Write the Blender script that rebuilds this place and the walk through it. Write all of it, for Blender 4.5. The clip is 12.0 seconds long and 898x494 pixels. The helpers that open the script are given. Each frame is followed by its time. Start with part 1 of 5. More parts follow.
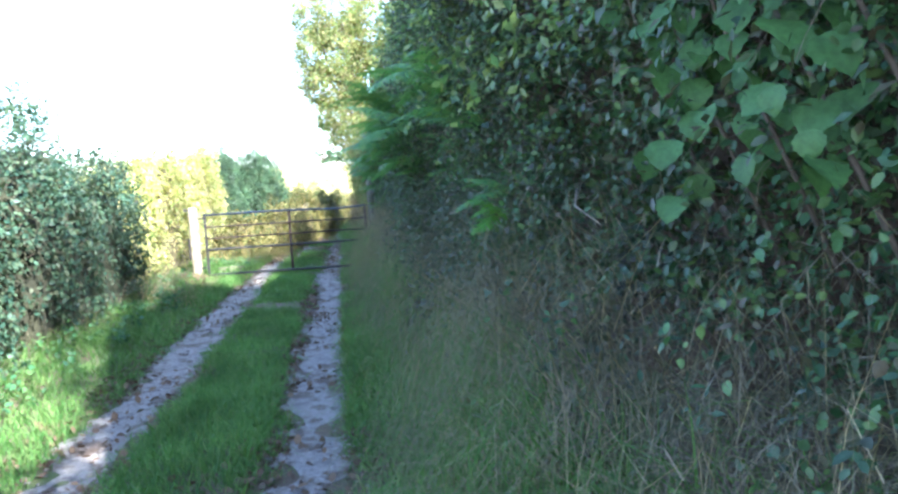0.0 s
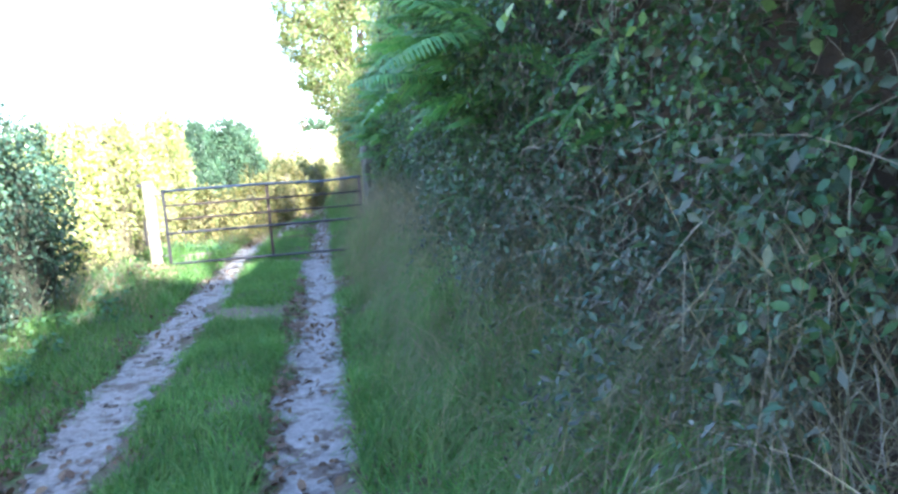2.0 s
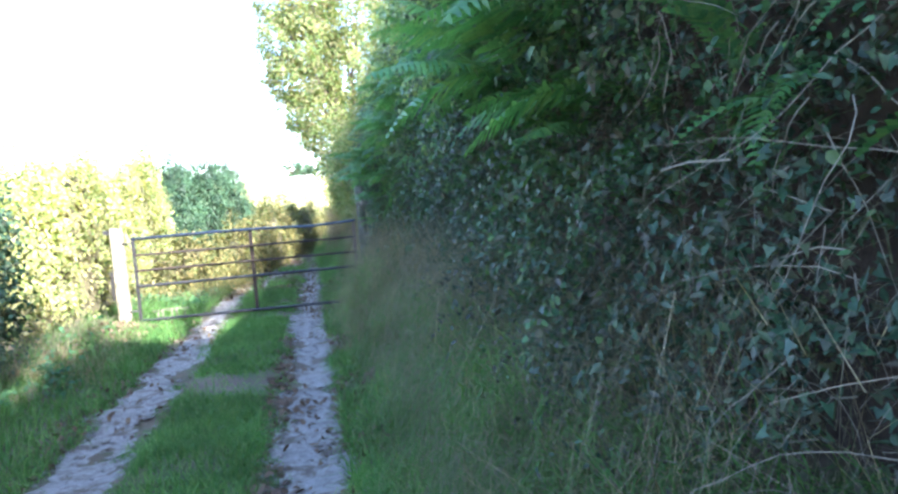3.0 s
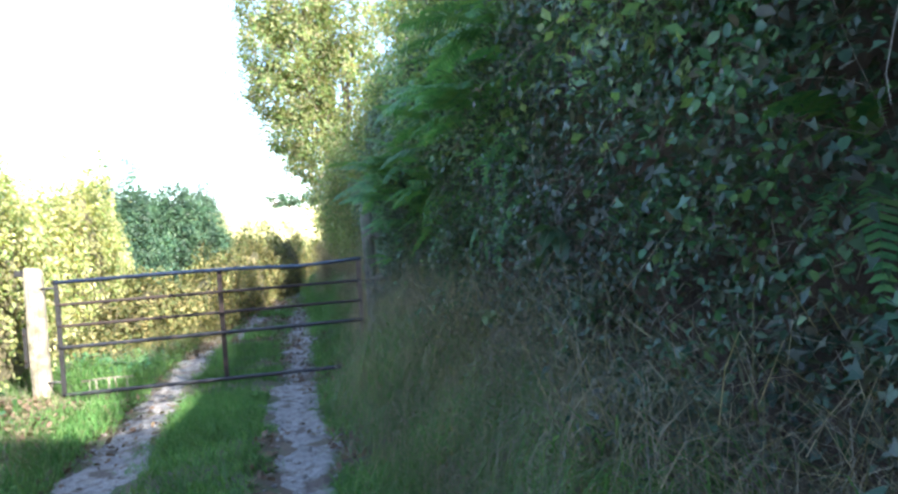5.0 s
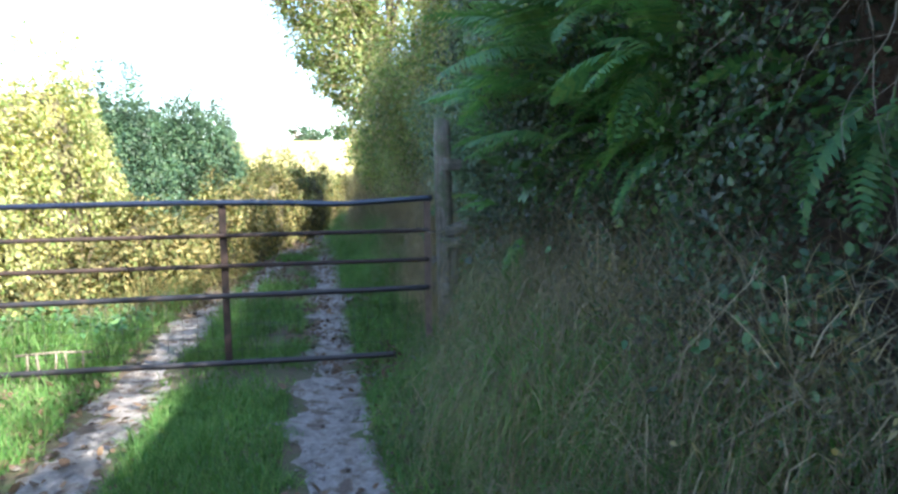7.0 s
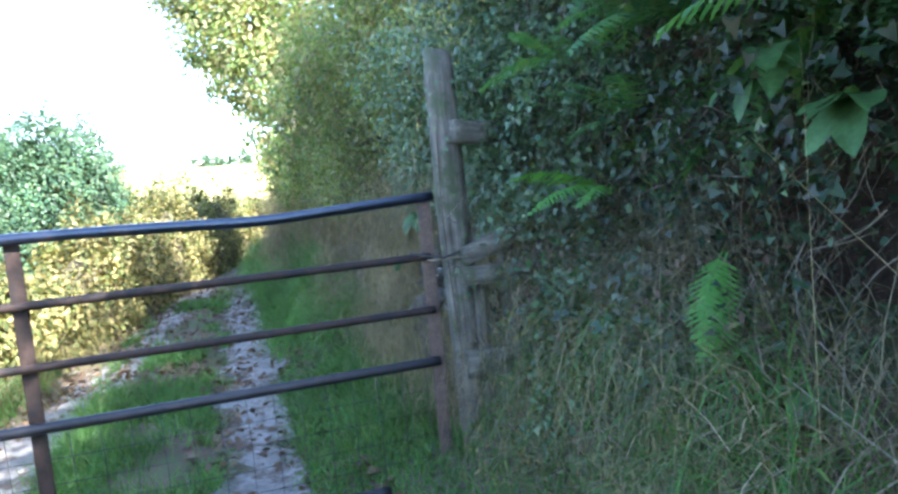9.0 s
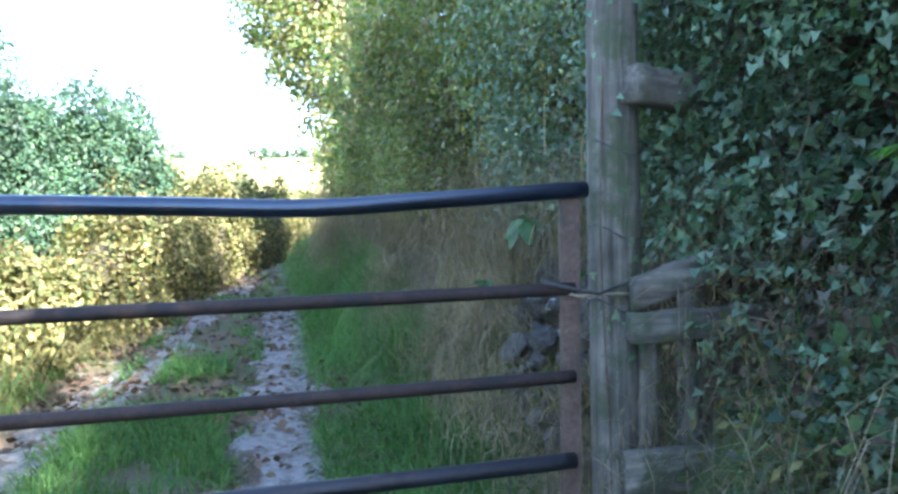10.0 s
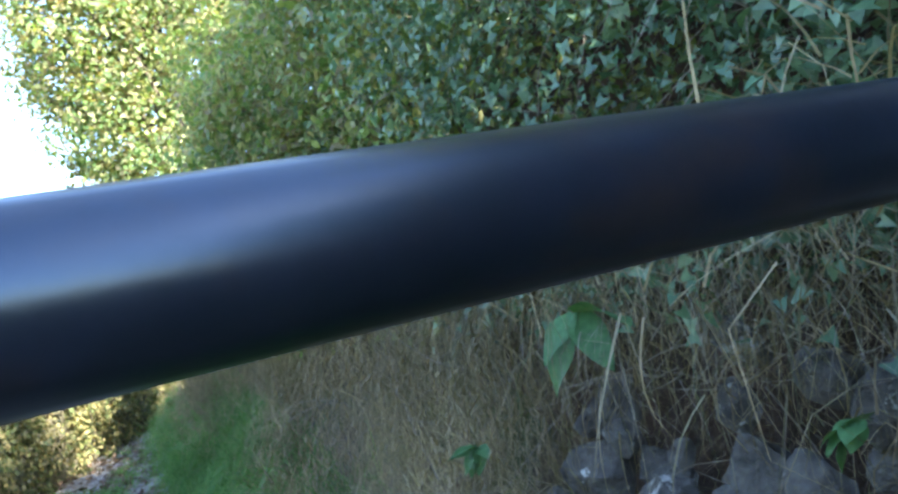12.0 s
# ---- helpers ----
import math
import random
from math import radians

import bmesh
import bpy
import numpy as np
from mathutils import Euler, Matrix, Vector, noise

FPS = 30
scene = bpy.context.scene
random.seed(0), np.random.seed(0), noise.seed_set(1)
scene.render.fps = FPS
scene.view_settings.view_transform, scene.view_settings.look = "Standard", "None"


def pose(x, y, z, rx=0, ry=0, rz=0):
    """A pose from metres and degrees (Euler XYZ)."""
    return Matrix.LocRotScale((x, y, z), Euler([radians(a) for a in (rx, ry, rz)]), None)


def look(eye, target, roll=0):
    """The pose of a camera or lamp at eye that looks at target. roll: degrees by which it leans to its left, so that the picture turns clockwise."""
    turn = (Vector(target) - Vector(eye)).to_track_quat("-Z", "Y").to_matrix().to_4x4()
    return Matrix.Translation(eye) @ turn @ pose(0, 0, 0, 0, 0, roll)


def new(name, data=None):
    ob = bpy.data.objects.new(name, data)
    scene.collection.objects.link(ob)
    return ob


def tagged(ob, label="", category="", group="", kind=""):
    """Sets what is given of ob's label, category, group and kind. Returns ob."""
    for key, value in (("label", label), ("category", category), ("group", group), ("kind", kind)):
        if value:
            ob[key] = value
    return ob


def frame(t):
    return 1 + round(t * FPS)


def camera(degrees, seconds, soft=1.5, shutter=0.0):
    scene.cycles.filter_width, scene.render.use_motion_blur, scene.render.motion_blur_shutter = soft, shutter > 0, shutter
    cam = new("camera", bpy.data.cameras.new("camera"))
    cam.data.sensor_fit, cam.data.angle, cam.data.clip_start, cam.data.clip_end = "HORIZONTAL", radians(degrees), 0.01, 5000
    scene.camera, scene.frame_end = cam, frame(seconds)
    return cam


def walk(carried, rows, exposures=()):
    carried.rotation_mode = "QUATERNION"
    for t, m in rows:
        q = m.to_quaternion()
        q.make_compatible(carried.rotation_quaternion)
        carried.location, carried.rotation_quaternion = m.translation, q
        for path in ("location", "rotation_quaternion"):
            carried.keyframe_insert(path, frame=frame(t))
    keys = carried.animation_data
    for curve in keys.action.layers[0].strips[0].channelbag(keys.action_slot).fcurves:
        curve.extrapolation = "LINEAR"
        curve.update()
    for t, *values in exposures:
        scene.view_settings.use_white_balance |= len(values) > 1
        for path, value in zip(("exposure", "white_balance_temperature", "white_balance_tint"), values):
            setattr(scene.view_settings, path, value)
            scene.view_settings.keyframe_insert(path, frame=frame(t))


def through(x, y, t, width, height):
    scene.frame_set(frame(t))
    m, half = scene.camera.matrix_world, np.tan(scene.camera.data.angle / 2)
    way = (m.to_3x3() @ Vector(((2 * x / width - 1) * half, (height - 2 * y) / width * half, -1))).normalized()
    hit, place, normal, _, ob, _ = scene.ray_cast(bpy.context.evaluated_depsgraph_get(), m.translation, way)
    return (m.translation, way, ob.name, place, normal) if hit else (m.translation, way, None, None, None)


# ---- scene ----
cam = camera(66.02, 12.0, soft=2.7)
PATH = [
    (0, look((2.746, -13.234, 1.484), (3.010, -11.260, 1.311), -3.33)),
    (0.5, look((2.708, -12.655, 1.482), (3.024, -10.691, 1.271), 1.51)),
    (1, look((2.669, -12.099, 1.497), (2.942, -10.132, 1.252), -4.90)),
    (1.5, look((2.620, -11.514, 1.500), (2.896, -9.550, 1.242), 2.58)),
    (2, look((2.589, -10.964, 1.487), (2.894, -9.006, 1.220), -4.00)),
    (2.5, look((2.533, -10.347, 1.472), (2.793, -8.370, 1.319), 0.39)),
    (3, look((2.524, -9.846, 1.456), (2.876, -7.882, 1.312), -4.44)),
    (3.2, look((2.515, -9.619, 1.462), (2.771, -7.639, 1.344), -3.11)),
    (4.8, look((2.432, -7.621, 1.474), (2.952, -5.691, 1.427), -1.70)),
    (5, look((2.411, -7.366, 1.473), (2.817, -5.408, 1.422), -3.99)),
    (5.5, look((2.358, -6.736, 1.467), (2.639, -4.758, 1.371), -2.15)),
    (6, look((2.312, -6.144, 1.446), (2.585, -4.169, 1.293), -4.09)),
    (6.5, look((2.262, -5.526, 1.411), (2.420, -3.546, 1.182), -2.54)),
    (6.7, look((2.244, -5.274, 1.402), (2.584, -3.315, 1.186), -1.24)),
    (8.3, look((2.185, -3.379, 1.356), (2.520, -1.417, 1.164), 0.97)),
    (8.5, look((2.194, -3.142, 1.326), (2.642, -1.202, 1.132), -0.46)),
    (9, look((2.240, -2.586, 1.265), (2.822, -0.681, 1.090), -5.34)),
    (9.5, look((2.265, -1.986, 1.224), (2.621, -0.024, 1.084), -2.35)),
    (10, look((2.295, -1.510, 1.220), (2.750, 0.432, 1.077), -1.03)),
    (10.5, look((2.282, -1.054, 1.210), (2.586, 0.921, 1.124), -2.81)),
    (11, look((2.291, -0.738, 1.204), (2.850, 1.183, 1.222), -3.19)),
    (11.5, look((2.399, -0.412, 1.203), (3.012, 1.490, 1.276), -7.42)),
    (12, look((2.507, -0.148, 1.195), (3.304, 1.680, 1.344), -10.43)),
]
EXPOSURES = [(0.0, 3.05, 5960, 13), (0.5, 2.96, 5960, 13), (1.0, 3.3, 5860, 14), (1.5, 3.2, 5860, 14), (2.0, 3.53, 5860, 14), (2.5, 3.35, 5910, 14), (3.2, 3.2, 5960, 14), (4.8, 2.65, 6260, 12), (5.0, 2.72, 6260, 12), (5.5, 2.45, 6410, 12), (6.0, 2.75, 6410, 12), (6.5, 2.6, 6460, 12), (8.5, 2.95, 6160, 13), (9.0, 3.42, 6060, 13), (9.5, 3.25, 6060, 13), (10.0, 3.32, 6010, 13), (10.5, 3.08, 6060, 13), (11.0, 2.98, 6160, 13), (11.5, 2.98, 6110, 12), (12.0, 3.3, 6250, 10)]
walk(cam, PATH, EXPOSURES)

# ---- world, sun ----
SUN = Vector((0.42, -0.66, 0.62)).normalized()
world = bpy.data.worlds.new("sky")
scene.world = world
world.use_nodes = True
wn = world.node_tree.nodes
sky = wn.new("ShaderNodeTexSky")
sky.sky_type = "NISHITA"
sky.sun_disc = False
sky.sun_elevation = math.asin(SUN.z)
sky.sun_rotation = math.atan2(SUN.x, SUN.y)
sky.air_density, sky.dust_density, sky.ozone_density = 1.0, 0.6, 1.5
world.node_tree.links.new(sky.outputs[0], wn["Background"].inputs[0])
wn["Background"].inputs[1].default_value = 0.14
sun_data = bpy.data.lights.new("sun", "SUN")
sun_data.energy, sun_data.angle, sun_data.color = 5.0, radians(0.6), (1.0, 0.93, 0.80)
sun_lamp = new("sun", sun_data)
sun_lamp.matrix_world = look((0, 0, 30), Vector((0, 0, 30)) - SUN)

rng = np.random.default_rng(7)


# ---- materials ----
def material(name):
    m = bpy.data.materials.new(name)
    m.use_nodes = True
    return m, m.node_tree.nodes, m.node_tree.links, m.node_tree.nodes["Principled BSDF"]


def ramp(nodes, stops):
    r = nodes.new("ShaderNodeValToRGB")
    while len(r.color_ramp.elements) < len(stops):
        r.color_ramp.elements.new(0.5)
    for e, (p, c) in zip(r.color_ramp.elements, stops):
        e.position, e.color = p, (*c, 1)
    return r


def noise_node(nodes, links, scale, detail=4.0, rough=0.55, grain=None):
    co = nodes.new("ShaderNodeNewGeometry")
    n = nodes.new("ShaderNodeTexNoise")
    n.inputs["Scale"].default_value, n.inputs["Detail"].default_value, n.inputs["Roughness"].default_value = scale, detail, rough
    where = co.outputs["Position"]
    if grain:
        along = nodes.new("ShaderNodeVectorMath")
        along.operation = "MULTIPLY"
        along.inputs[1].default_value = grain
        links.new(where, along.inputs[0])
        where = along.outputs[0]
    links.new(where, n.inputs["Vector"])
    return n


def mix(nodes, links, a, b, fac, mode="MIX"):
    m = nodes.new("ShaderNodeMix")
    m.data_type, m.blend_type = "RGBA", mode
    for s, v in ((m.inputs[0], fac), (m.inputs[6], a), (m.inputs[7], b)):
        if isinstance(v, (int, float)):
            s.default_value = v
        elif isinstance(v, tuple):
            s.default_value = (*v, 1)
        else:
            links.new(v, s)
    return m.outputs[2]


def leafy(name, colours, through=0.3, rough=0.45, patch=0.5, patch_scale=1.2, shine=0.28):
    """Leaf or blade: a colour for each island, slow patches over the plant, light through the blade."""
    m, nodes, links, bsdf = material(name)
    geo = nodes.new("ShaderNodeNewGeometry")
    step = 1.0 / max(1, len(colours) - 1)
    r = ramp(nodes, [(i * step, c) for i, c in enumerate(colours)])
    links.new(geo.outputs["Random Per Island"], r.inputs[0])
    big = noise_node(nodes, links, patch_scale, 3)
    tone = ramp(nodes, [(0.3, (1 - patch,) * 3), (0.7, (1 + patch * 0.5,) * 3)])
    links.new(big.outputs["Fac"], tone.inputs[0])
    fine = noise_node(nodes, links, 90, 2)
    vein = ramp(nodes, [(0.35, (0.8, 0.8, 0.8)), (0.65, (1.1, 1.1, 1.1))])
    links.new(fine.outputs["Fac"], vein.inputs[0])
    col = mix(nodes, links, r.outputs[0], tone.outputs[0], 1.0, "MULTIPLY")
    col = mix(nodes, links, col, vein.outputs[0], 1.0, "MULTIPLY")
    links.new(col, bsdf.inputs["Base Color"])
    bsdf.inputs["Roughness"].default_value = rough + 0.1
    bsdf.inputs["Specular IOR Level"].default_value = shine
    tr = nodes.new("ShaderNodeBsdfTranslucent")
    links.new(mix(nodes, links, col, (1.25, 1.15, 0.5), 1.0, "MULTIPLY"), tr.inputs["Color"])
    ms = nodes.new("ShaderNodeMixShader")
    ms.inputs[0].default_value = through
    links.new(bsdf.outputs[0], ms.inputs[1])
    links.new(tr.outputs[0], ms.inputs[2])
    links.new(ms.outputs[0], nodes["Material Output"].inputs["Surface"])
    return m


def rough_stuff(name, stops, scale, fine_scale, rough=0.9, bump=0.4, dist=0.01, stain=None, metal=0.0, spec=0.5, grain=None):
    """Mineral, soil, bark, timber, paint: two scales of noise, bump, optional stains of another colour."""
    m, nodes, links, bsdf = material(name)
    big = noise_node(nodes, links, scale, 5)
    r = ramp(nodes, stops)
    links.new(big.outputs["Fac"], r.inputs[0])
    fine = noise_node(nodes, links, fine_scale, 6, 0.65, grain)
    tone = ramp(nodes, [(0.3, (0.3 if grain else 0.62,) * 3), (0.7, (1.25,) * 3)])
    links.new(fine.outputs["Fac"], tone.inputs[0])
    col = mix(nodes, links, r.outputs[0], tone.outputs[0], 1.0, "MULTIPLY")
    if stain:
        colour, sc, lo, hi = stain
        s = noise_node(nodes, links, sc, 5, 0.7)
        k = ramp(nodes, [(lo, (0, 0, 0)), (hi, (1, 1, 1))])
        links.new(s.outputs["Fac"], k.inputs[0])
        col = mix(nodes, links, col, colour, k.outputs[0])
    links.new(col, bsdf.inputs["Base Color"])
    bsdf.inputs["Roughness"].default_value = rough
    bsdf.inputs["Metallic"].default_value = metal
    bsdf.inputs["Specular IOR Level"].default_value = spec
    b = nodes.new("ShaderNodeBump")
    b.inputs["Strength"].default_value, b.inputs["Distance"].default_value = bump, dist
    links.new(fine.outputs["Fac"], b.inputs["Height"])
    links.new(b.outputs[0], bsdf.inputs["Normal"])
    return m


IVY = leafy("ivy_leaf", [(0.055, 0.12, 0.065), (0.08, 0.165, 0.09), (0.12, 0.215, 0.115), (0.18, 0.265, 0.155), (0.065, 0.13, 0.07)], 0.25, 0.26, 0.5, 2.2, shine=0.5)
HEDGE = leafy("hedge_leaf", [(0.03, 0.08, 0.035), (0.045, 0.12, 0.052), (0.075, 0.165, 0.065), (0.12, 0.19, 0.07), (0.05, 0.115, 0.065), (0.09, 0.075, 0.05)], 0.3, 0.35, 0.75, 1.6, shine=0.4)
# Yellowing leaves, with sun glare added into their very pale tones.
LIT = leafy("sunlit_autumn_leaf", [(0.14, 0.23, 0.075), (0.26, 0.36, 0.12), (0.42, 0.45, 0.18), (0.55, 0.54, 0.27), (0.60, 0.55, 0.33), (0.18, 0.26, 0.10)], 0.45, 0.5, 0.6, 2.0)
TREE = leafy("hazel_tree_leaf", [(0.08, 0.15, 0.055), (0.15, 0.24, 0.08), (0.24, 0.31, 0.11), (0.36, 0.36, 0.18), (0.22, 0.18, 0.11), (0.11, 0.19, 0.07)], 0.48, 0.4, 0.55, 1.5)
# Raised leaf tones put skylight into the colour of the upper hedge.
HEAD = leafy("skylit_head_leaf", [(0.10, 0.20, 0.11), (0.14, 0.27, 0.14), (0.20, 0.32, 0.15), (0.28, 0.35, 0.16), (0.12, 0.23, 0.14)], 0.5, 0.25, 0.5, 1.6, shine=0.6)
BUSH = leafy("bush_leaf", [(0.025, 0.065, 0.042), (0.04, 0.095, 0.058), (0.06, 0.125, 0.065), (0.09, 0.155, 0.075)], 0.3, 0.4, 0.6, 2.2, shine=0.35)
# Low tones and strong patches put the hedge's dark gaps into the colour.
DARK = leafy("shaded_blackthorn_leaf", [(0.022, 0.058, 0.036), (0.04, 0.09, 0.052), (0.065, 0.12, 0.066), (0.085, 0.08, 0.05), (0.04, 0.08, 0.058), (0.10, 0.085, 0.065)], 0.25, 0.35, 0.75, 1.9, shine=0.4)
# Dark bluish tones carry some of the shade on the left hedge.
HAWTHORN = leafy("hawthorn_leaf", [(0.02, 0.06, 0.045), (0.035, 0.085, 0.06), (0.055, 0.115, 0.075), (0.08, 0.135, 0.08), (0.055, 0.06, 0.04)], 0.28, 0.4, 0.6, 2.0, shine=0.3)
HAZEL = leafy("hazel_leaf", [(0.035, 0.12, 0.055), (0.05, 0.15, 0.065), (0.09, 0.19, 0.06), (0.045, 0.13, 0.07), (0.06, 0.16, 0.065)], 0.3, 0.42, 0.3, 5.0)
FERN = leafy("fern_frond", [(0.06, 0.18, 0.08), (0.085, 0.235, 0.10), (0.125, 0.29, 0.105), (0.16, 0.27, 0.10)], 0.45, 0.4, 0.5, 1.8, shine=0.45)
BRIGHT_FERN = leafy("young_fern_frond", [(0.08, 0.24, 0.05), (0.11, 0.29, 0.06)], 0.4, 0.5, 0.15)
GRASS = leafy("grass_blade", [(0.05, 0.15, 0.04), (0.08, 0.215, 0.058), (0.125, 0.27, 0.078), (0.20, 0.30, 0.115)], 0.45, 0.5, 0.35, 1.6)
TAN = leafy("tan_grass", [(0.22, 0.17, 0.11), (0.34, 0.27, 0.18), (0.46, 0.38, 0.26), (0.27, 0.23, 0.145), (0.15, 0.14, 0.08), (0.17, 0.12, 0.08)], 0.35, 0.6, 0.5, 2.2)
STRAW = leafy("dead_grass", [(0.14, 0.125, 0.095), (0.22, 0.195, 0.15), (0.30, 0.265, 0.20), (0.12, 0.13, 0.09), (0.10, 0.14, 0.08)], 0.3, 0.6, 0.35)
BRACKEN = leafy("dry_bracken", [(0.06, 0.08, 0.03), (0.12, 0.135, 0.05), (0.23, 0.205, 0.09), (0.36, 0.30, 0.135), (0.14, 0.18, 0.06), (0.05, 0.07, 0.03)], 0.35, 0.55, 0.75, 2.4)
LITTER = leafy("dead_leaf", [(0.08, 0.055, 0.04), (0.12, 0.08, 0.055), (0.17, 0.12, 0.08), (0.065, 0.045, 0.035)], 0.1, 0.7, 0.2)
SOIL = rough_stuff("soil", [(0.3, (0.07, 0.05, 0.035)), (0.7, (0.13, 0.10, 0.07))], 1.5, 40, 0.95, 0.6, 0.02, ((0.05, 0.08, 0.025), 2.0, 0.45, 0.6))
BANK = rough_stuff("bank_soil", [(0.3, (0.036, 0.025, 0.019)), (0.7, (0.10, 0.06, 0.043))], 2.2, 30, 0.95, 0.8, 0.03)
TRACK = rough_stuff("stony_track", [(0.3, (0.14, 0.125, 0.12)), (0.48, (0.26, 0.25, 0.245)), (0.75, (0.40, 0.39, 0.385))], 4.5, 34, 0.75, 1.0, 0.03, ((0.095, 0.07, 0.055), 4.5, 0.48, 0.6))
TAN_RUST = rough_stuff("tan_rusted_steel", [(0.3, (0.09, 0.06, 0.048)), (0.7, (0.16, 0.105, 0.082))], 14, 90, 0.7, 0.3, 0.002, ((0.05, 0.04, 0.04), 9, 0.52, 0.66))
FIELD = rough_stuff("stubble_field", [(0.3, (0.30, 0.27, 0.10)), (0.7, (0.42, 0.37, 0.15))], 0.04, 1.2, 0.95, 0.2, 0.05)
TIMBER = rough_stuff("weathered_timber", [(0.3, (0.09, 0.082, 0.068)), (0.7, (0.22, 0.20, 0.17))], 9, 55, 0.9, 1.0, 0.012, ((0.06, 0.075, 0.04), 7, 0.50, 0.62), grain=(1, 1, 0.07))
RAIL_TIMBER = rough_stuff("weathered_rail", [(0.3, (0.09, 0.082, 0.068)), (0.7, (0.22, 0.20, 0.17))], 9, 55, 0.9, 1.0, 0.012, ((0.06, 0.075, 0.04), 7, 0.50, 0.62), grain=(0.07, 1, 1))
PALE_TIMBER = rough_stuff("bleached_timber", [(0.3, (0.20, 0.18, 0.14)), (0.7, (0.33, 0.30, 0.24))], 7, 60, 0.85, 0.7, 0.008, ((0.11, 0.10, 0.065), 8, 0.50, 0.62), grain=(1, 1, 0.08))
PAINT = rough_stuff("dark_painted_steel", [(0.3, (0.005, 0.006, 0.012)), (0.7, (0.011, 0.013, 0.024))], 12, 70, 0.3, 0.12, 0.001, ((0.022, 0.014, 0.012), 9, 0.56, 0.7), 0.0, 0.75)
# Blue tint puts the sky's colour into the rail's highlight.
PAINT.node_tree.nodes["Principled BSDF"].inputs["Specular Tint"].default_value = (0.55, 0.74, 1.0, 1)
RUST = rough_stuff("rusted_steel", [(0.3, (0.018, 0.013, 0.012)), (0.7, (0.042, 0.026, 0.022))], 16, 90, 0.68, 0.25, 0.002, ((0.014, 0.014, 0.017), 10, 0.5, 0.66), 0.0, 0.28)
# Dark core carries inner shade; paler copy keeps sunlit hedges from going black.
INNER = rough_stuff("shaded_inside", [(0.3, (0.02, 0.024, 0.014)), (0.7, (0.05, 0.055, 0.03))], 5, 30, 0.95, 0.8, 0.03)
PALE_INNER = rough_stuff("paler_inside", [(0.3, (0.06, 0.055, 0.03)), (0.7, (0.16, 0.14, 0.08))], 7, 30, 0.95, 0.8, 0.03)
WIRE = rough_stuff("dull_wire", [(0.3, (0.03, 0.03, 0.032)), (0.7, (0.07, 0.068, 0.068))], 20, 90, 0.6, 0.1, 0.001, None, 0.3)
# Same paint as the top rail, sky sheen cut so lower rails read dark.
DULL_PAINT = rough_stuff("low_sheen_dark_paint", [(0.3, (0.007, 0.008, 0.012)), (0.7, (0.016, 0.017, 0.024))], 12, 70, 0.5, 0.25, 0.002, ((0.035, 0.024, 0.02), 9, 0.55, 0.68), 0.0, 0.4)
STONE = rough_stuff("lichened_stone", [(0.3, (0.045, 0.042, 0.04)), (0.7, (0.16, 0.15, 0.14))], 14, 45, 0.9, 1.0, 0.03, ((0.5, 0.5, 0.48), 9, 0.60, 0.64))
WOOD = rough_stuff("twig_bark", [(0.3, (0.07, 0.052, 0.04)), (0.7, (0.14, 0.105, 0.085))], 9, 60, 0.9, 0.4, 0.004)
STICK = rough_stuff("bleached_stick", [(0.3, (0.18, 0.15, 0.115)), (0.7, (0.31, 0.265, 0.21))], 9, 60, 0.85, 0.3, 0.003)
BLACK = rough_stuff("black_iron", [(0.3, (0.012, 0.012, 0.014)), (0.7, (0.025, 0.024, 0.026))], 15, 60, 0.5, 0.2, 0.002)


# ---- mesh helpers ----
def mesh_np(name, verts, tris, mat=None, smooth=False):
    me = bpy.data.meshes.new(name)
    verts = np.ascontiguousarray(verts, dtype=np.float32).reshape(-1, 3)
    tris = np.ascontiguousarray(tris, dtype=np.int32).reshape(-1, 3)
    me.vertices.add(len(verts))
    me.vertices.foreach_set("co", verts.ravel())
    me.loops.add(tris.size)
    me.loops.foreach_set("vertex_index", tris.ravel())
    me.polygons.add(len(tris))
    me.polygons.foreach_set("loop_start", np.arange(0, tris.size, 3, dtype=np.int32))
    if smooth:
        me.polygons.foreach_set("use_smooth", np.ones(len(tris), dtype=bool))
    me.update(calc_edges=True)
    if mat:
        me.materials.append(mat)
    return me


def part(name, me, parent=None, label=""):
    """Links a mesh as one object under a thing."""
    ob = new(name, me)
    if parent:
        ob.parent = parent
    return tagged(ob, label)


def thing(name, at, label, category, group="", kind=""):
    ob = new(name)
    ob.matrix_basis = Matrix.Translation(at)
    return tagged(ob, label, category, group, kind)


def fan(points):
    return np.array(points, dtype=float)


# leaf outlines: u along the blade, v across, w lifted
SIMPLE = (fan([(0, 0, 0), (0.45, 0.30, 0.07), (1, 0, -0.05), (0.45, -0.30, 0.07)]), [(0, 1, 2), (0, 2, 3)])
OVAL = (fan([(0, 0, 0), (0.25, 0.30, 0.05), (0.65, 0.28, 0.03), (1, 0, -0.08), (0.65, -0.28, 0.03), (0.25, -0.30, 0.05)]),
        [(0, 2, 1), (0, 3, 2), (0, 4, 3), (0, 5, 4)])
LOBED = (fan([(0.12, 0, 0), (-0.1, 0.46, 0.03), (0.36, 0.30, 0.05), (1.0, 0, -0.06), (0.36, -0.30, 0.05), (-0.1, -0.46, 0.03)]),
         [(0, 2, 1), (0, 3, 2), (0, 4, 3), (0, 5, 4)])


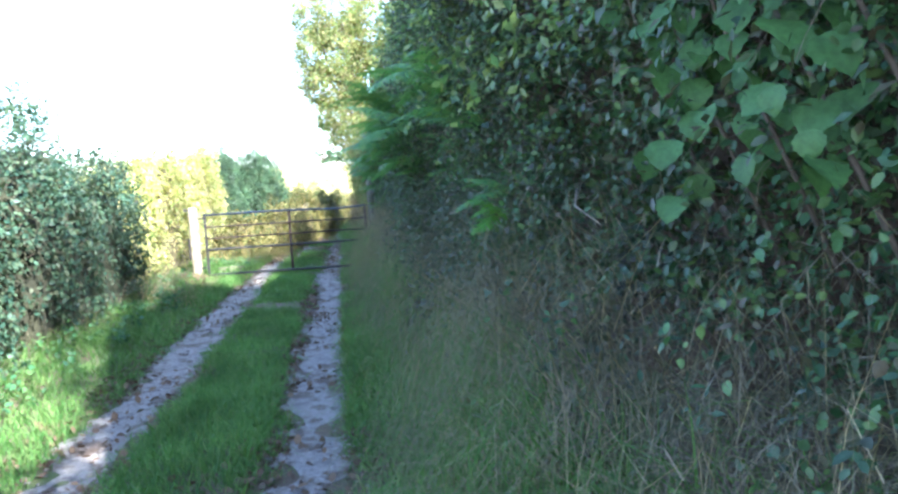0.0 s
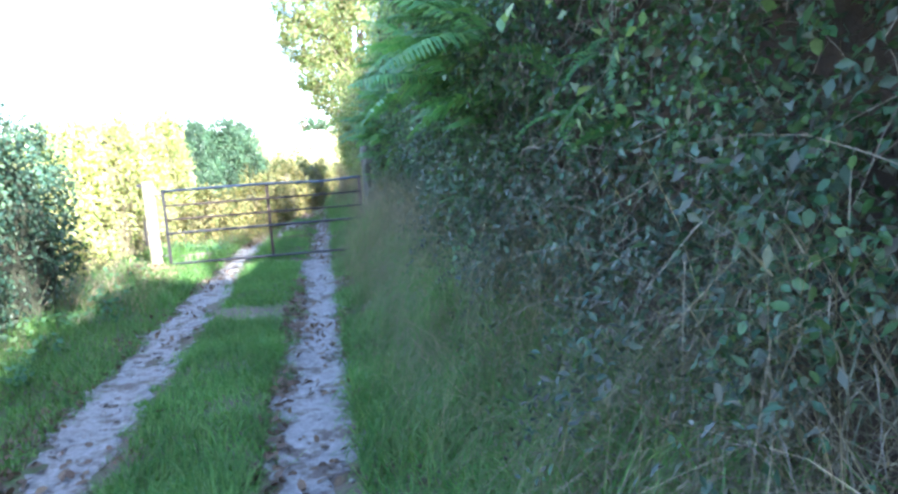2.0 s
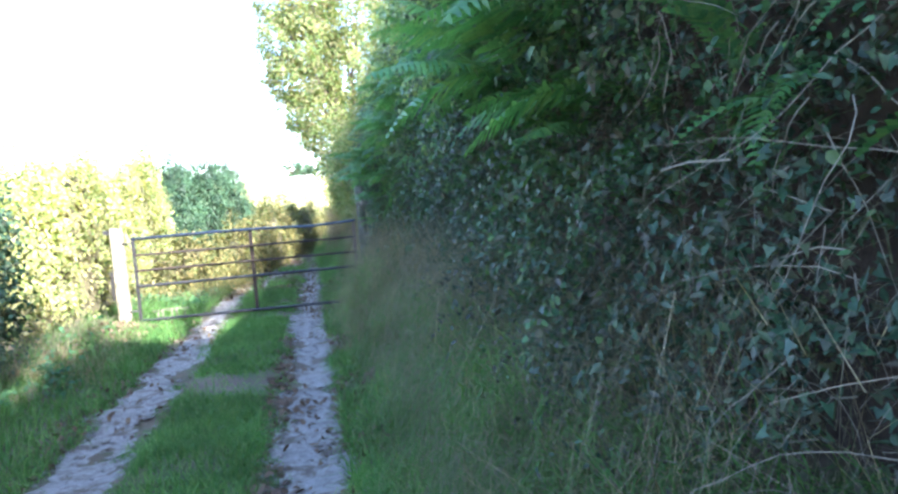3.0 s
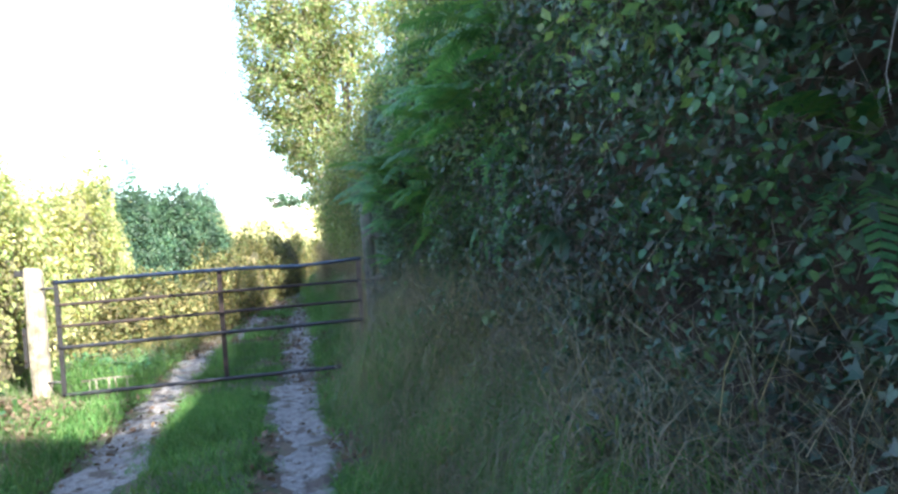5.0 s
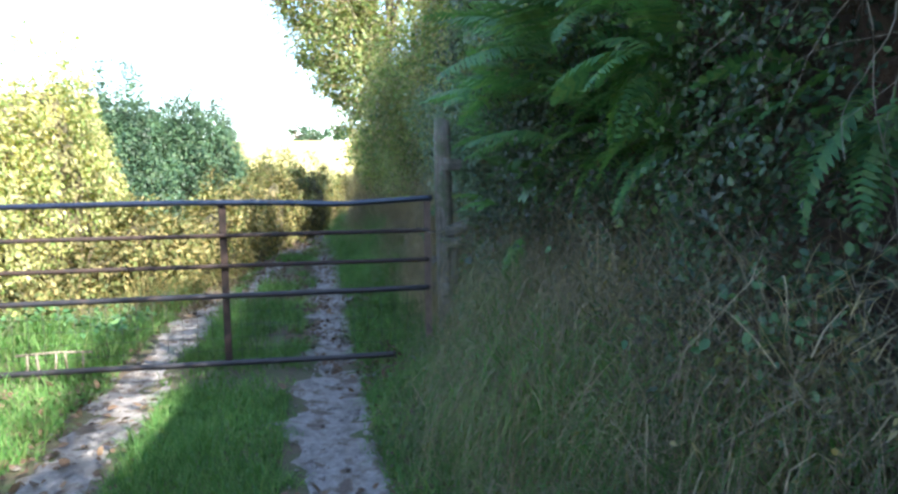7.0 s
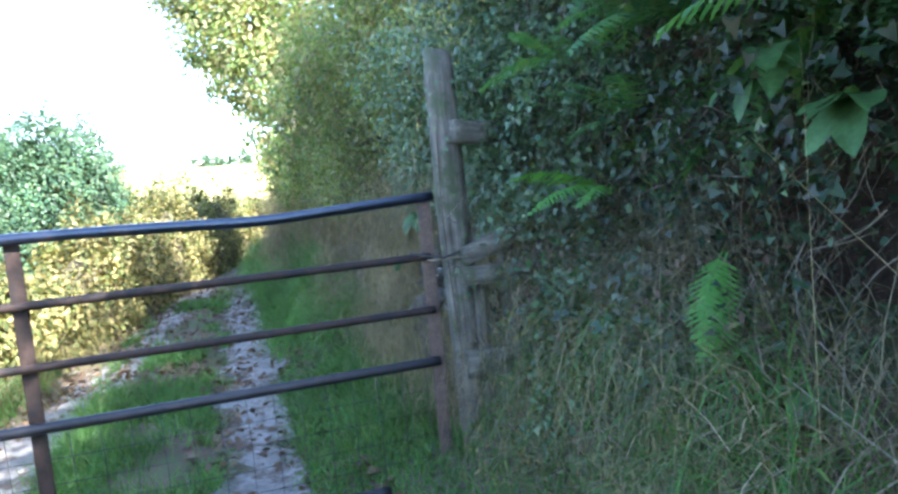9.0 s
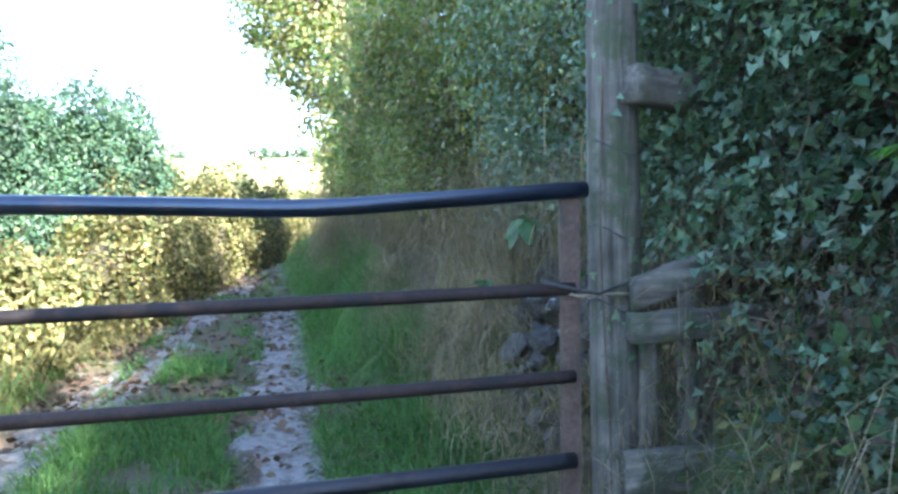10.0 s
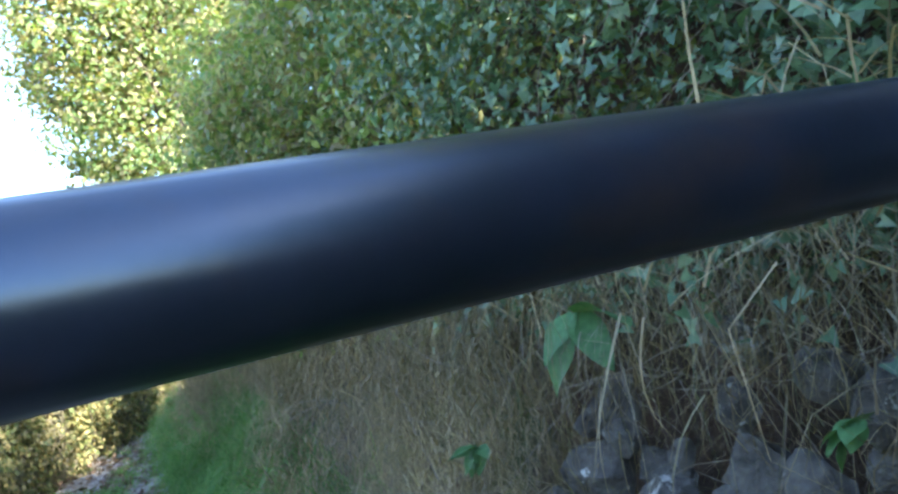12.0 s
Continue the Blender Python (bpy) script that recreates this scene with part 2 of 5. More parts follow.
def frames_for(normals, droop, spin):
    """Blade axes for leaves that face along normals; tips hang by droop."""
    n = normals + rng.normal(0, spin, normals.shape)
    n /= np.linalg.norm(n, axis=1, keepdims=True) + 1e-9
    t = rng.normal(0, 1, n.shape)
    t[:, 2] -= droop
    t -= (t * n).sum(1, keepdims=True) * n
    t /= np.linalg.norm(t, axis=1, keepdims=True) + 1e-9
    return t, np.cross(n, t), n


def leaves(name, pos, nrm, size, shape, mat, droop=0.8, spin=0.55, aspect=1.0):
    t, b, n = frames_for(nrm, droop, spin)
    base, tri = shape
    s = np.asarray(size).reshape(-1, 1, 1)
    v = pos[:, None, :] + s * (base[None, :, 0:1] * t[:, None, :] + aspect * base[None, :, 1:2] * b[:, None, :] + base[None, :, 2:3] * n[:, None, :])
    f = np.array(tri)[None] + (np.arange(len(pos)) * len(base))[:, None, None]
    return mesh_np(name, v, f, mat)


def blades(name, pos, height, width, mat, lean=0.35, segs=2, bend=0.5, heading=None, flat=0.0):
    """Grass blades or stalks as tapered ribbons that bend over."""
    n = len(pos)
    a = rng.uniform(0, 2 * math.pi, n) if heading is None else heading + rng.normal(0, 0.7, n)
    out = np.stack([np.cos(a), np.sin(a), np.zeros(n)], 1)
    side = np.stack([-np.sin(a), np.cos(a), np.zeros(n)], 1)
    turn = rng.uniform(0, math.pi, n)
    side = side * np.cos(turn)[:, None] + out * np.sin(turn)[:, None]
    l0, bd = np.abs(rng.normal(lean, lean * 0.6, n)), np.abs(rng.normal(bend, bend * 0.6, n))
    rows = []
    for k in range(segs + 1):
        u = k / segs
        ang = l0 + bd * u * u
        c = pos + (height * u)[:, None] * (np.sin(ang)[:, None] * out + (np.cos(ang) * (1 - flat))[:, None] * np.array([0, 0, 1.0]))
        w = (width * (1 - u * 0.9) * 0.5)[:, None]
        rows += [c - side * w, c + side * w]
    v = np.stack(rows, 1)
    tri = []
    for k in range(segs):
        q = 2 * k
        tri += [(q, q + 1, q + 3), (q, q + 3, q + 2)]
    f = np.array(tri)[None] + (np.arange(n) * (2 * segs + 2))[:, None, None]
    return mesh_np(name, v, f, mat)


def tube(name, points, radii, mat, sides=7, caps=True):
    """A round bar, twig or limb along points, with a radius at each."""
    pts = [Vector(p) for p in points]
    verts, tri = [], []
    up = Vector((0.13, 0.21, 0.97))
    for i, p in enumerate(pts):
        d = (pts[min(i + 1, len(pts) - 1)] - pts[max(i - 1, 0)]).normalized()
        s = d.cross(up)
        if s.length < 0.05:
            s = d.cross(Vector((1, 0, 0)))
        s.normalize()
        q = s.cross(d)
        r = radii[i] if hasattr(radii, "__len__") else radii
        for k in range(sides):
            a = 2 * math.pi * k / sides
            verts.append(p + r * (math.cos(a) * s + math.sin(a) * q))
    for i in range(len(pts) - 1):
        for k in range(sides):
            a, b = i * sides + k, i * sides + (k + 1) % sides
            tri += [(a, b, b + sides), (a, b + sides, a + sides)]
    if caps:
        n = len(verts)
        verts += [pts[0], pts[-1]]
        e = (len(pts) - 1) * sides
        for k in range(sides):
            tri += [(n, (k + 1) % sides, k), (n + 1, e + k, e + (k + 1) % sides)]
    return mesh_np(name, [tuple(v) for v in verts], tri, mat, True)


def merged(name, meshes, mat):
    """Several small meshes as one (twigs of one shrub)."""
    vs, fs, off = [], [], 0
    for me in meshes:
        v = np.empty(len(me.vertices) * 3, dtype=np.float32)
        me.vertices.foreach_get("co", v)
        f = np.empty(len(me.loops), dtype=np.int32)
        me.loops.foreach_get("vertex_index", f)
        vs.append(v.reshape(-1, 3))
        fs.append(f.reshape(-1, 3) + off)
        off += len(me.vertices)
        bpy.data.meshes.remove(me)
    return mesh_np(name, np.concatenate(vs), np.concatenate(fs), mat, True)


def wob(p, scale, seed=0.0):
    return noise.noise(Vector((p[0] * scale + seed, p[1] * scale - seed, p[2] * scale + 2 * seed)))


def wob_np(x, y, z, seed):
    """Smooth variation from a few sines, for many points at once."""
    r = np.random.default_rng(seed)
    total = np.zeros_like(x)
    for f, a in ((0.9, 1.0), (2.1, 0.6), (4.3, 0.4), (8.0, 0.22)):
        for _ in range(2):
            k = r.normal(0, 1, 3)
            k *= f * 2.2 / np.linalg.norm(k)
            total += a * np.sin(k[0] * x + k[1] * y + k[2] * z + r.uniform(0, 6.28)) * 0.5
    return total


# ---- the lie of the land ----
def smooth(a, b, x):
    t = np.clip((x - a) / (b - a), 0, 1)
    return t * t * (3 - 2 * t)


def rut_shift(y):
    """Both wheel tracks drift a little, then swing right well beyond the gate."""
    return np.interp(y, [-30, -9, -5, 0, 5, 8, 10, 12, 14, 17, 22, 30], [0.35, 0.15, 0.06, -0.03, -0.04, 0.0, 0.12, 0.35, 0.85, 2.0, 5.0, 12.0])


def ground_z(x, y):
    x, y = np.asarray(x, dtype=float), np.asarray(y, dtype=float)
    u = x - rut_shift(y)
    near = 1 - smooth(20, 34, y)
    z = 0.03 * smooth(1.1, 1.4, u) * (1 - smooth(1.8, 2.1, u))
    z = z - 0.03 * np.exp(-((u - 0.95) / 0.26) ** 2) - 0.03 * np.exp(-((u - 2.3) / 0.28) ** 2)
    z = z + 0.12 * smooth(0.6, -0.5, u) + 0.28 * smooth(-0.5, -1.3, u)
    u = u + np.interp(y, [1, 4, 8, 12, 14], [0, 0.2, 0.38, 0.38, 0.2])
    u = u - 0.3 * smooth(-0.1, 0.35, y) * smooth(2.0, 1.4, y) * smooth(2.9, 3.2, u)
    z = z + near * (0.16 * smooth(2.55, 2.95, u) + 0.62 * smooth(2.9, 3.5, u) + 0.55 * smooth(3.5, 4.1, u))
    z = z + 0.02 * wob_np(x, y, x * 0, 3) * near
    crest = 3.2 * smooth(17, 40, y) + 0.02 * np.clip(y - 40, 0, 900)
    return z + crest + 0.8 * smooth(30, 200, np.abs(x))


def spaced(lo, hi, step, far, n=26):
    g = np.geomspace(step * 1.5, far, n)
    return np.concatenate([lo - g[::-1], np.arange(lo, hi, step), hi + g])


gx, gy = spaced(-2.4, 4.6, 0.1, 1500), spaced(-18, 24, 0.11, 1800)
GX, GY = np.meshgrid(gx, gy, indexing="ij")
gverts = np.stack([GX, GY, ground_z(GX, GY)], -1).reshape(-1, 3)
ii, jj = np.meshgrid(np.arange(len(gx) - 1), np.arange(len(gy) - 1), indexing="ij")
q = (ii * len(gy) + jj).ravel()
gtris = np.concatenate([np.stack([q, q + len(gy), q + len(gy) + 1], 1), np.stack([q, q + len(gy) + 1, q + 1], 1)])
gmesh = mesh_np("ground", gverts, gtris, SOIL, True)
gmesh.materials.append(FIELD)
mid = gverts[gtris].mean(1)
gmesh.polygons.foreach_set("material_index", ((mid[:, 1] > 21) | (np.abs(mid[:, 0]) > 9)).astype(np.int32))
tagged(new("ground", gmesh), "earth lane verges rising to a stubble field", "ground", kind="structure")


def wheel_track(centre, half, seed, label, pinch=0.0):
    """A strip of bare stony earth with ragged edges, a few millimetres above the soil."""
    ys = np.arange(-17, 23, 0.07)
    c = centre + rut_shift(ys) + pinch * np.interp(ys, [0.5, 4, 6, 9, 13], [0, 0.3, 0.48, 0.7, 0.8]) + 0.05 * wob_np(ys, ys * 0, ys * 0, seed)
    wl = half * (1 + 0.3 * wob_np(ys, ys * 0 + 3, ys * 0, seed + 1) + 0.42 * wob_np(ys * 5, ys * 0, ys * 0, seed + 7))
    wr = half * (1 + 0.3 * wob_np(ys, ys * 0 + 9, ys * 0, seed + 2) + 0.42 * wob_np(ys * 5, ys * 0, ys * 0, seed + 8))
    cols = 11
    rows = []
    for k in range(cols):
        u = k / (cols - 1)
        x = c - wl + (wl + wr) * u
        lift = 0.012 + 0.012 * wob_np(x * 3, ys * 3, ys * 0, seed + 5) - 0.03 * (u in (0.0, 1.0))
        rows.append(np.stack([x, ys, ground_z(x, ys) + lift], 1))
    v = np.stack(rows, 1)
    n = len(ys)
    a, b = np.meshgrid(np.arange(n - 1), np.arange(cols - 1), indexing="ij")
    p = (a * cols + b).ravel()
    t = np.concatenate([np.stack([p, p + 1, p + cols + 1], 1), np.stack([p, p + cols + 1, p + cols], 1)])
    return tagged(new("wheel_track", mesh_np("wheel_track", v.reshape(-1, 3), t, TRACK, True)), label, "track", "wheel tracks of the lane", "structure")


wheel_track(0.93, 0.225, 11, "bare pale stony wheel track beside the left verge", 1.0)
wheel_track(2.29, 0.25, 23, "bare pale stony wheel track with dead leaves")

# ---- grass ----


def on_ground(n, x0, x1, y0, y1):
    x, y = rng.uniform(x0, x1, n), rng.uniform(y0, y1, n)
    return np.stack([x + rut_shift(y), y, ground_z(x + rut_shift(y), y)], 1)


def thin(p, seed, lo=-0.5, hi=0.5):
    w = wob_np(p[:, 0], p[:, 1], p[:, 0] * 0, seed)
    return p[rng.uniform(0, 1, len(p)) < smooth(lo, hi, w)]


def grass(name, label, p, h0, h1, width=0.006, mat=None, lean=0.35, bend=0.6, segs=2):
    h = rng.uniform(h0, h1, len(p)) * (1 + 0.35 * wob_np(p[:, 0], p[:, 1], p[:, 0] * 0, 77)) * (0.5 + 0.5 * smooth(0.1, 0.7, np.abs(p[:, 1] + 0.1)))
    return tagged(new(name, blades(name, p, h, np.full(len(p), width) * rng.uniform(0.7, 1.4, len(p)), mat or GRASS, lean, segs, bend)), label, "grass", kind="stuff")


p = thin(on_ground(50000, 1.24, 1.98, -10.6, 2.6), 5, -1.1, 0.3)
p = p[rng.uniform(0, 1, len(p)) < smooth(-10.6, -8.4, p[:, 1]) * 1.1]
p = p[rng.uniform(0, 1, len(p)) > 0.93 * smooth(-4.5, -4.15, p[:, 1] + 0.3 * (p[:, 0] - 1.6)) * smooth(-3.3, -3.6, p[:, 1] + 0.3 * (p[:, 0] - 1.6))]
p = p[rng.uniform(0, 1, len(p)) < 0.25 + 0.75 * smooth(0.1, 0.5, np.abs(p[:, 1] + 0.05))]
grass("grass", "short green grass strip between the wheel tracks", p, 0.07, 0.17, 0.007)
p = thin(on_ground(7000, 1.45, 1.92, 3.2, 7.5), 5, -0.5, 0.5)
grass("grass", "patch of short grass between the tracks beyond the gate", p, 0.06, 0.14, 0.008)
p = thin(on_ground(6000, 1.2, 1.95, -16, -9.4), 5, -0.2, 0.6)
grass("grass", "thin green grass among fallen leaves", p, 0.06, 0.12)
p = thin(on_ground(7000, 1.6, 1.9, 8, 20), 5, 0.0, 0.8)
grass("grass", "short green grass strip beyond the gate", p, 0.05, 0.11, 0.012)
p = thin(on_ground(48000, -0.8, 0.72, -15, 7), 6, -1.4, 0.1)
p = p[rng.uniform(0, 1, len(p)) > 0.6 * smooth(-3.6, -2.6, p[:, 1]) * smooth(0.3, -0.4, p[:, 1]) * smooth(0.45, 0.1, p[:, 0])]
grass("grass", "long green grass on the verge under the hedge", p, 0.10, 0.26, 0.008)
p = thin(on_ground(62000, 2.46, 3.15, -15, 9), 8, -1.4, 0.0)
grass("grass", "long green grass on the shaded verge", p, 0.09, 0.24, 0.009, None, 0.4, 0.8)
p = thin(on_ground(7000, 2.5, 3.2, 10, 20), 8)
grass("grass", "green grass on the far verge", p, 0.08, 0.2, 0.014)
p = on_ground(1600, 3.0, 3.35, -15, 12)
grass("dead_grass", "tangled pale dead grass leaning out from the bank", p, 0.3, 0.75, 0.0032, STRAW, 0.45, 1.1, 4)
p = on_ground(3000, -0.75, -0.2, -12, 3)
grass("dead_grass", "dry grass at the foot of the left hedge", p, 0.2, 0.5, 0.005, STRAW, 0.4, 1.0, 3)
p = on_ground(4000, -0.3, 0.6, 1.5, 9)
grass("dead_grass", "dry yellow grass below the sunlit hedge", p, 0.15, 0.4, 0.007, STRAW, 0.3, 0.9, 3)

p = thin(on_ground(7000, -0.5, 0.4, -3.4, 0.1), 19, -0.3, 0.5)
grass("dead_grass", "dry bleached grass on the sunny verge by the gatepost", p, 0.08, 0.26, 0.006, TAN, 0.6, 1.3, 4)

# tufts along the ragged edges of the tracks
for edge in (0.66, 1.2, 2.0, 2.55):
    c = on_ground(150, edge - 0.08, edge + 0.08, -14, 9)
    p = np.repeat(c, 34, axis=0)
    p[:, :2] += rng.normal(0, 0.035, (len(p), 2))
    p[:, 2] = ground_z(p[:, 0], p[:, 1])
    grass("grass", "tufts of grass leaning over the wheel track", p, 0.05, 0.15, 0.006, None, 0.5, 0.7)

# low leafy weeds in the sun beyond the gate and on the left verge
p = np.repeat(np.concatenate([on_ground(170, -0.3, 0.6, 1.0, 6.5), on_ground(90, -0.6, 0.3, -13, -0.5)]), 14, axis=0)
p[:, :2] += rng.normal(0, 0.06, (len(p), 2))
p[:, 2] = ground_z(p[:, 0], p[:, 1]) + rng.uniform(0.04, 0.2, len(p))
weeds = leaves("weeds", p, np.tile([0.1, -0.2, 1.0], (len(p), 1)), rng.uniform(0.03, 0.075, len(p)), OVAL, HAZEL, 0.3, 0.5)
tagged(new("weeds", weeds), "low leafy green weeds on the sunny verge", "weeds", kind="stuff")

# loose stones trodden into the tracks
ico = bmesh.new()
bmesh.ops.create_icosphere(ico, subdivisions=1, radius=1)
ico_v = np.array([v.co[:] for v in ico.verts])
ico_f = np.array([[v.index for v in f.verts] for f in ico.faces])
ico.free()
p = np.concatenate([on_ground(1000, 0.68, 1.2, -14, 9), on_ground(1200, 2.02, 2.56, -14, 11)])
p[:, 2] += 0.012
r = rng.uniform(0.008, 0.03, (len(p), 1, 1)) * rng.uniform(0.6, 1.4, (len(p), 1, 3)) * np.array([1, 1, 0.45])
v = p[:, None, :] + ico_v[None] * r * rng.uniform(0.8, 1.2, (len(p), len(ico_v), 1))
pebbles = mesh_np("pebbles", v, ico_f[None] + (np.arange(len(p)) * len(ico_v))[:, None, None], TRACK)
tagged(new("pebbles", pebbles), "small grey stones bedded in the wheel tracks", "stones", kind="stuff")

# dead leaves on the tracks
p = np.concatenate([thin(on_ground(3600, 0.45, 1.35, -14, 6), 14, -0.2, 0.9), thin(on_ground(5200, 1.9, 2.75, -14, 6), 15, -0.2, 0.9), on_ground(1500, 2.46, 2.75, -14, 3), on_ground(1500, 0.45, 0.74, -14, 3), on_ground(900, 1.94, 2.1, -14, -2), on_ground(1200, 1.0, 2.8, -14, -9), on_ground(700, -0.4, 0.35, -2.4, -0.3) + np.array([0, 0, 0.05]), on_ground(2600, 0.7, 2.6, 2.2, 10), on_ground(250, 1.1, 2.0, 2.4, 3.5)])
p[:, 2] += 0.022
lit = leaves("leaf_litter", p, np.tile([0, 0, 1.0], (len(p), 1)), rng.uniform(0.03, 0.075, len(p)), OVAL, LITTER, 0, 0.5)
tagged(new("leaf_litter", lit), "brown fallen leaves scattered over the wheel tracks", "leaves", kind="stuff")


# ---- right-hand bank and hedge ----
def face_x(y, z):
    """How far out the shaded hedge face stands at each height."""
    base = np.interp(z, [0.0, 0.3, 0.9, 1.5, 2.0, 2.6, 3.4, 4.5, 6.0, 9.0], [3.02, 3.12, 3.38, 3.44, 3.36, 3.32, 3.5, 3.85, 4.3, 5.0])
    base = base + 0.12 * smooth(1.9, 3.0, z) * smooth(-6.0, -3.2, y)
    return base + np.interp(y, [-30, -13, -11.4, -10, 0.5, 3, 6, 9, 12, 15, 18, 22, 30], [0.8, 0.3, 0.16, 0.0, -0.02, -0.22, -0.42, -0.5, -0.35, 0.3, 1.6, 4.2, 10.0])


def hedge_top(y):
    # Unseen height from y -14 to -9 is added to shade the left hedge.
    return np.interp(y, [-20, -14.7, -14.0, -11.2, -10.4, -9.0, -8.3, -5.2, -4.4, -1.8, -0.6, 1.6, 5, 8, 14, 20], [6.0, 6.0, 9.4, 9.4, 8.8, 8.4, 5.4, 5.3, 5.5, 5.4, 4.9, 3.7, 2.2, 1.65, 1.5, 1.5])


# bare earth showing through the growth: y, z and half sizes
BARE = ((-3.72, 1.7, 0.24, 0.62), (-1.65, 1.08, 0.33, 0.22), (0.85, 0.82, 0.62, 0.30), (-8.9, 0.95, 0.35, 0.16), (-5.4, 1.15, 0.2, 0.2))


def on_face(n, y0, y1, z0, z1, seed, depth=0.3, clump=0.05):
    y, z, dx = rng.uniform(y0, y1, n // 12), rng.uniform(z0, z1, n // 12), rng.uniform(-0.10, 0.06, n // 12)
    y, z, dx = (np.repeat(k, 12) for k in (y, z, dx))
    y, z, dx = y + rng.normal(0, clump, len(y)), z + rng.normal(0, clump, len(y)), dx + rng.normal(0, clump * 0.6, len(y))
    keep = (z > z0 - 0.1) & ( z < hedge_top(y) * (1 + 0.06 * wob_np(y, z * 0, z * 0, seed + 40)))
    for y1c, zc, ry, rz in BARE:
        keep &= ((y - y1c) / ry) ** 2 + ((z - zc) / rz) ** 2 > rng.uniform(0.6, 1.1, len(y))
    y, z, dx = y[keep], z[keep], dx[keep]
    bulge = 0.17 * wob_np(y, z, y * 0, seed)
    x = face_x(y, z) + bulge + dx + depth * rng.uniform(0, 1, len(y)) ** 1.6
    nrm = np.stack([-np.ones(len(y)), 0.25 * rng.normal(0, 1, len(y)), 0.45 + 0 * y], 1)
    return np.stack([x, y, z], 1), nrm


def hedge_core(name, face, top, y0, y1, x_in, mat, label, thick=1.4):
    """The dense inside of the hedge and bank, behind the leaves."""
    ys, ks = np.arange(y0, y1, 0.3), np.linspace(0, 1, 16)
    v = []
    for y in ys:
        # Core heights are set by how far their shadow must reach.
        h = max(1.5, min(float(top(y)) - 0.55, float(np.interp(y, [-14.7, -14, -11, -9.1, -8.4, -2.8, -1.5, 0.3], [5.2, 8.0, 7.8, 7.2, 4.2, 4.0, 3.3, 2.1]))))
        ring = [(float(face(y, k * h)) + x_in + 0.08 * wob((0, y, k * h), 1.3), y, k * h) for k in ks]
        ring += [(ring[-1][0] + thick, y, h - 0.1), (ring[0][0] + thick + 0.5, y, -0.2)]
        v.append(ring)
    n = len(v[0])
    t = []
    for i in range(len(v) - 1):
        for k in range(n - 1):
            a, b = i * n + k, (i + 1) * n + k
            t += [(a, b, b + 1), (a, b + 1, a + 1)]
    return mesh_np(name, np.array(v).reshape(-1, 3), t, mat, True)


bank = thing("hedgerow", (3.5, -5, 0), "tall shaded hedge of ivy, ferns and bramble on a bank", "hedge")


def under(name, me, parent, label=""):
    """A part whose mesh is in world coordinates."""
    ob = part(name, me, parent, label)
    ob.matrix_parent_inverse = parent.matrix_basis.inverted()
    return ob


under("bank_core", hedge_core("bank_core", face_x, hedge_top, -18, 24, 0.32, BANK, ""), bank, "dark earth and roots, with an unseen tall core blocking the sun")


def bare(y, z, soft_edge=0.35):
    """True where growth stands, false over the bare patches."""
    keep = np.ones(len(y), dtype=bool)
    for yc, zc, ry, rz in BARE:
        keep &= ((y - yc) / ry) ** 2 + ((z - zc) / rz) ** 2 > rng.uniform(1 - soft_edge, 1.1, len(y))
    return keep


def sprigs(n, y0, y1, z0, z1, seed, per=12, reach=(0.12, 0.34), gaps=-0.15, deep=0.0):
    """Leaves set along thin shoots that push out of the bank and hang; gaps are left between."""
    m = n // per
    y, z = rng.uniform(y0, y1, m), rng.uniform(z0, z1, m)
    w = wob_np(y * 1.9, z * 1.9, y * 0, seed + 9)
    keep = (rng.uniform(0, 1, m) < 0.10 + 0.9 * smooth(gaps - 0.35, gaps + 0.35, w)) & bare(y, z) & (z < hedge_top(y) * (1 + 0.06 * wob_np(y, z * 0, z * 0, seed + 40))) & (z > 1.05 * smooth(-8.8, -9.8, y))
    y, z, w = y[keep], z[keep], w[keep]
    m = len(y)
    x = face_x(y, z) + 0.08 + deep - 0.14 * w + 0.12 * wob_np(y, z, y * 0, seed) + rng.uniform(-0.08, 0.12, m)
    d = np.stack([-0.75 + rng.normal(0, 0.4, m), rng.normal(0, 0.65, m), 0.25 + rng.normal(0, 0.45, m)], 1)
    d /= np.linalg.norm(d, axis=1, keepdims=True)
    ln = rng.uniform(*reach, m)
    u = rng.uniform(0.1, 1.0, (m, per))
    pos = np.stack([x, y, z], 1)[:, None, :] + d[:, None, :] * (u * ln[:, None])[..., None]
    pos[..., 2] -= 0.75 * ln[:, None] * u ** 2
    pos += rng.normal(0, 0.014, pos.shape)
    nrm = np.repeat(np.stack([-0.55 + 0 * y, 0 * y, 0.75 + 0 * y], 1) + rng.normal(0, 0.45, (m, 3)), per, axis=0)
    return pos.reshape(-1, 3), nrm


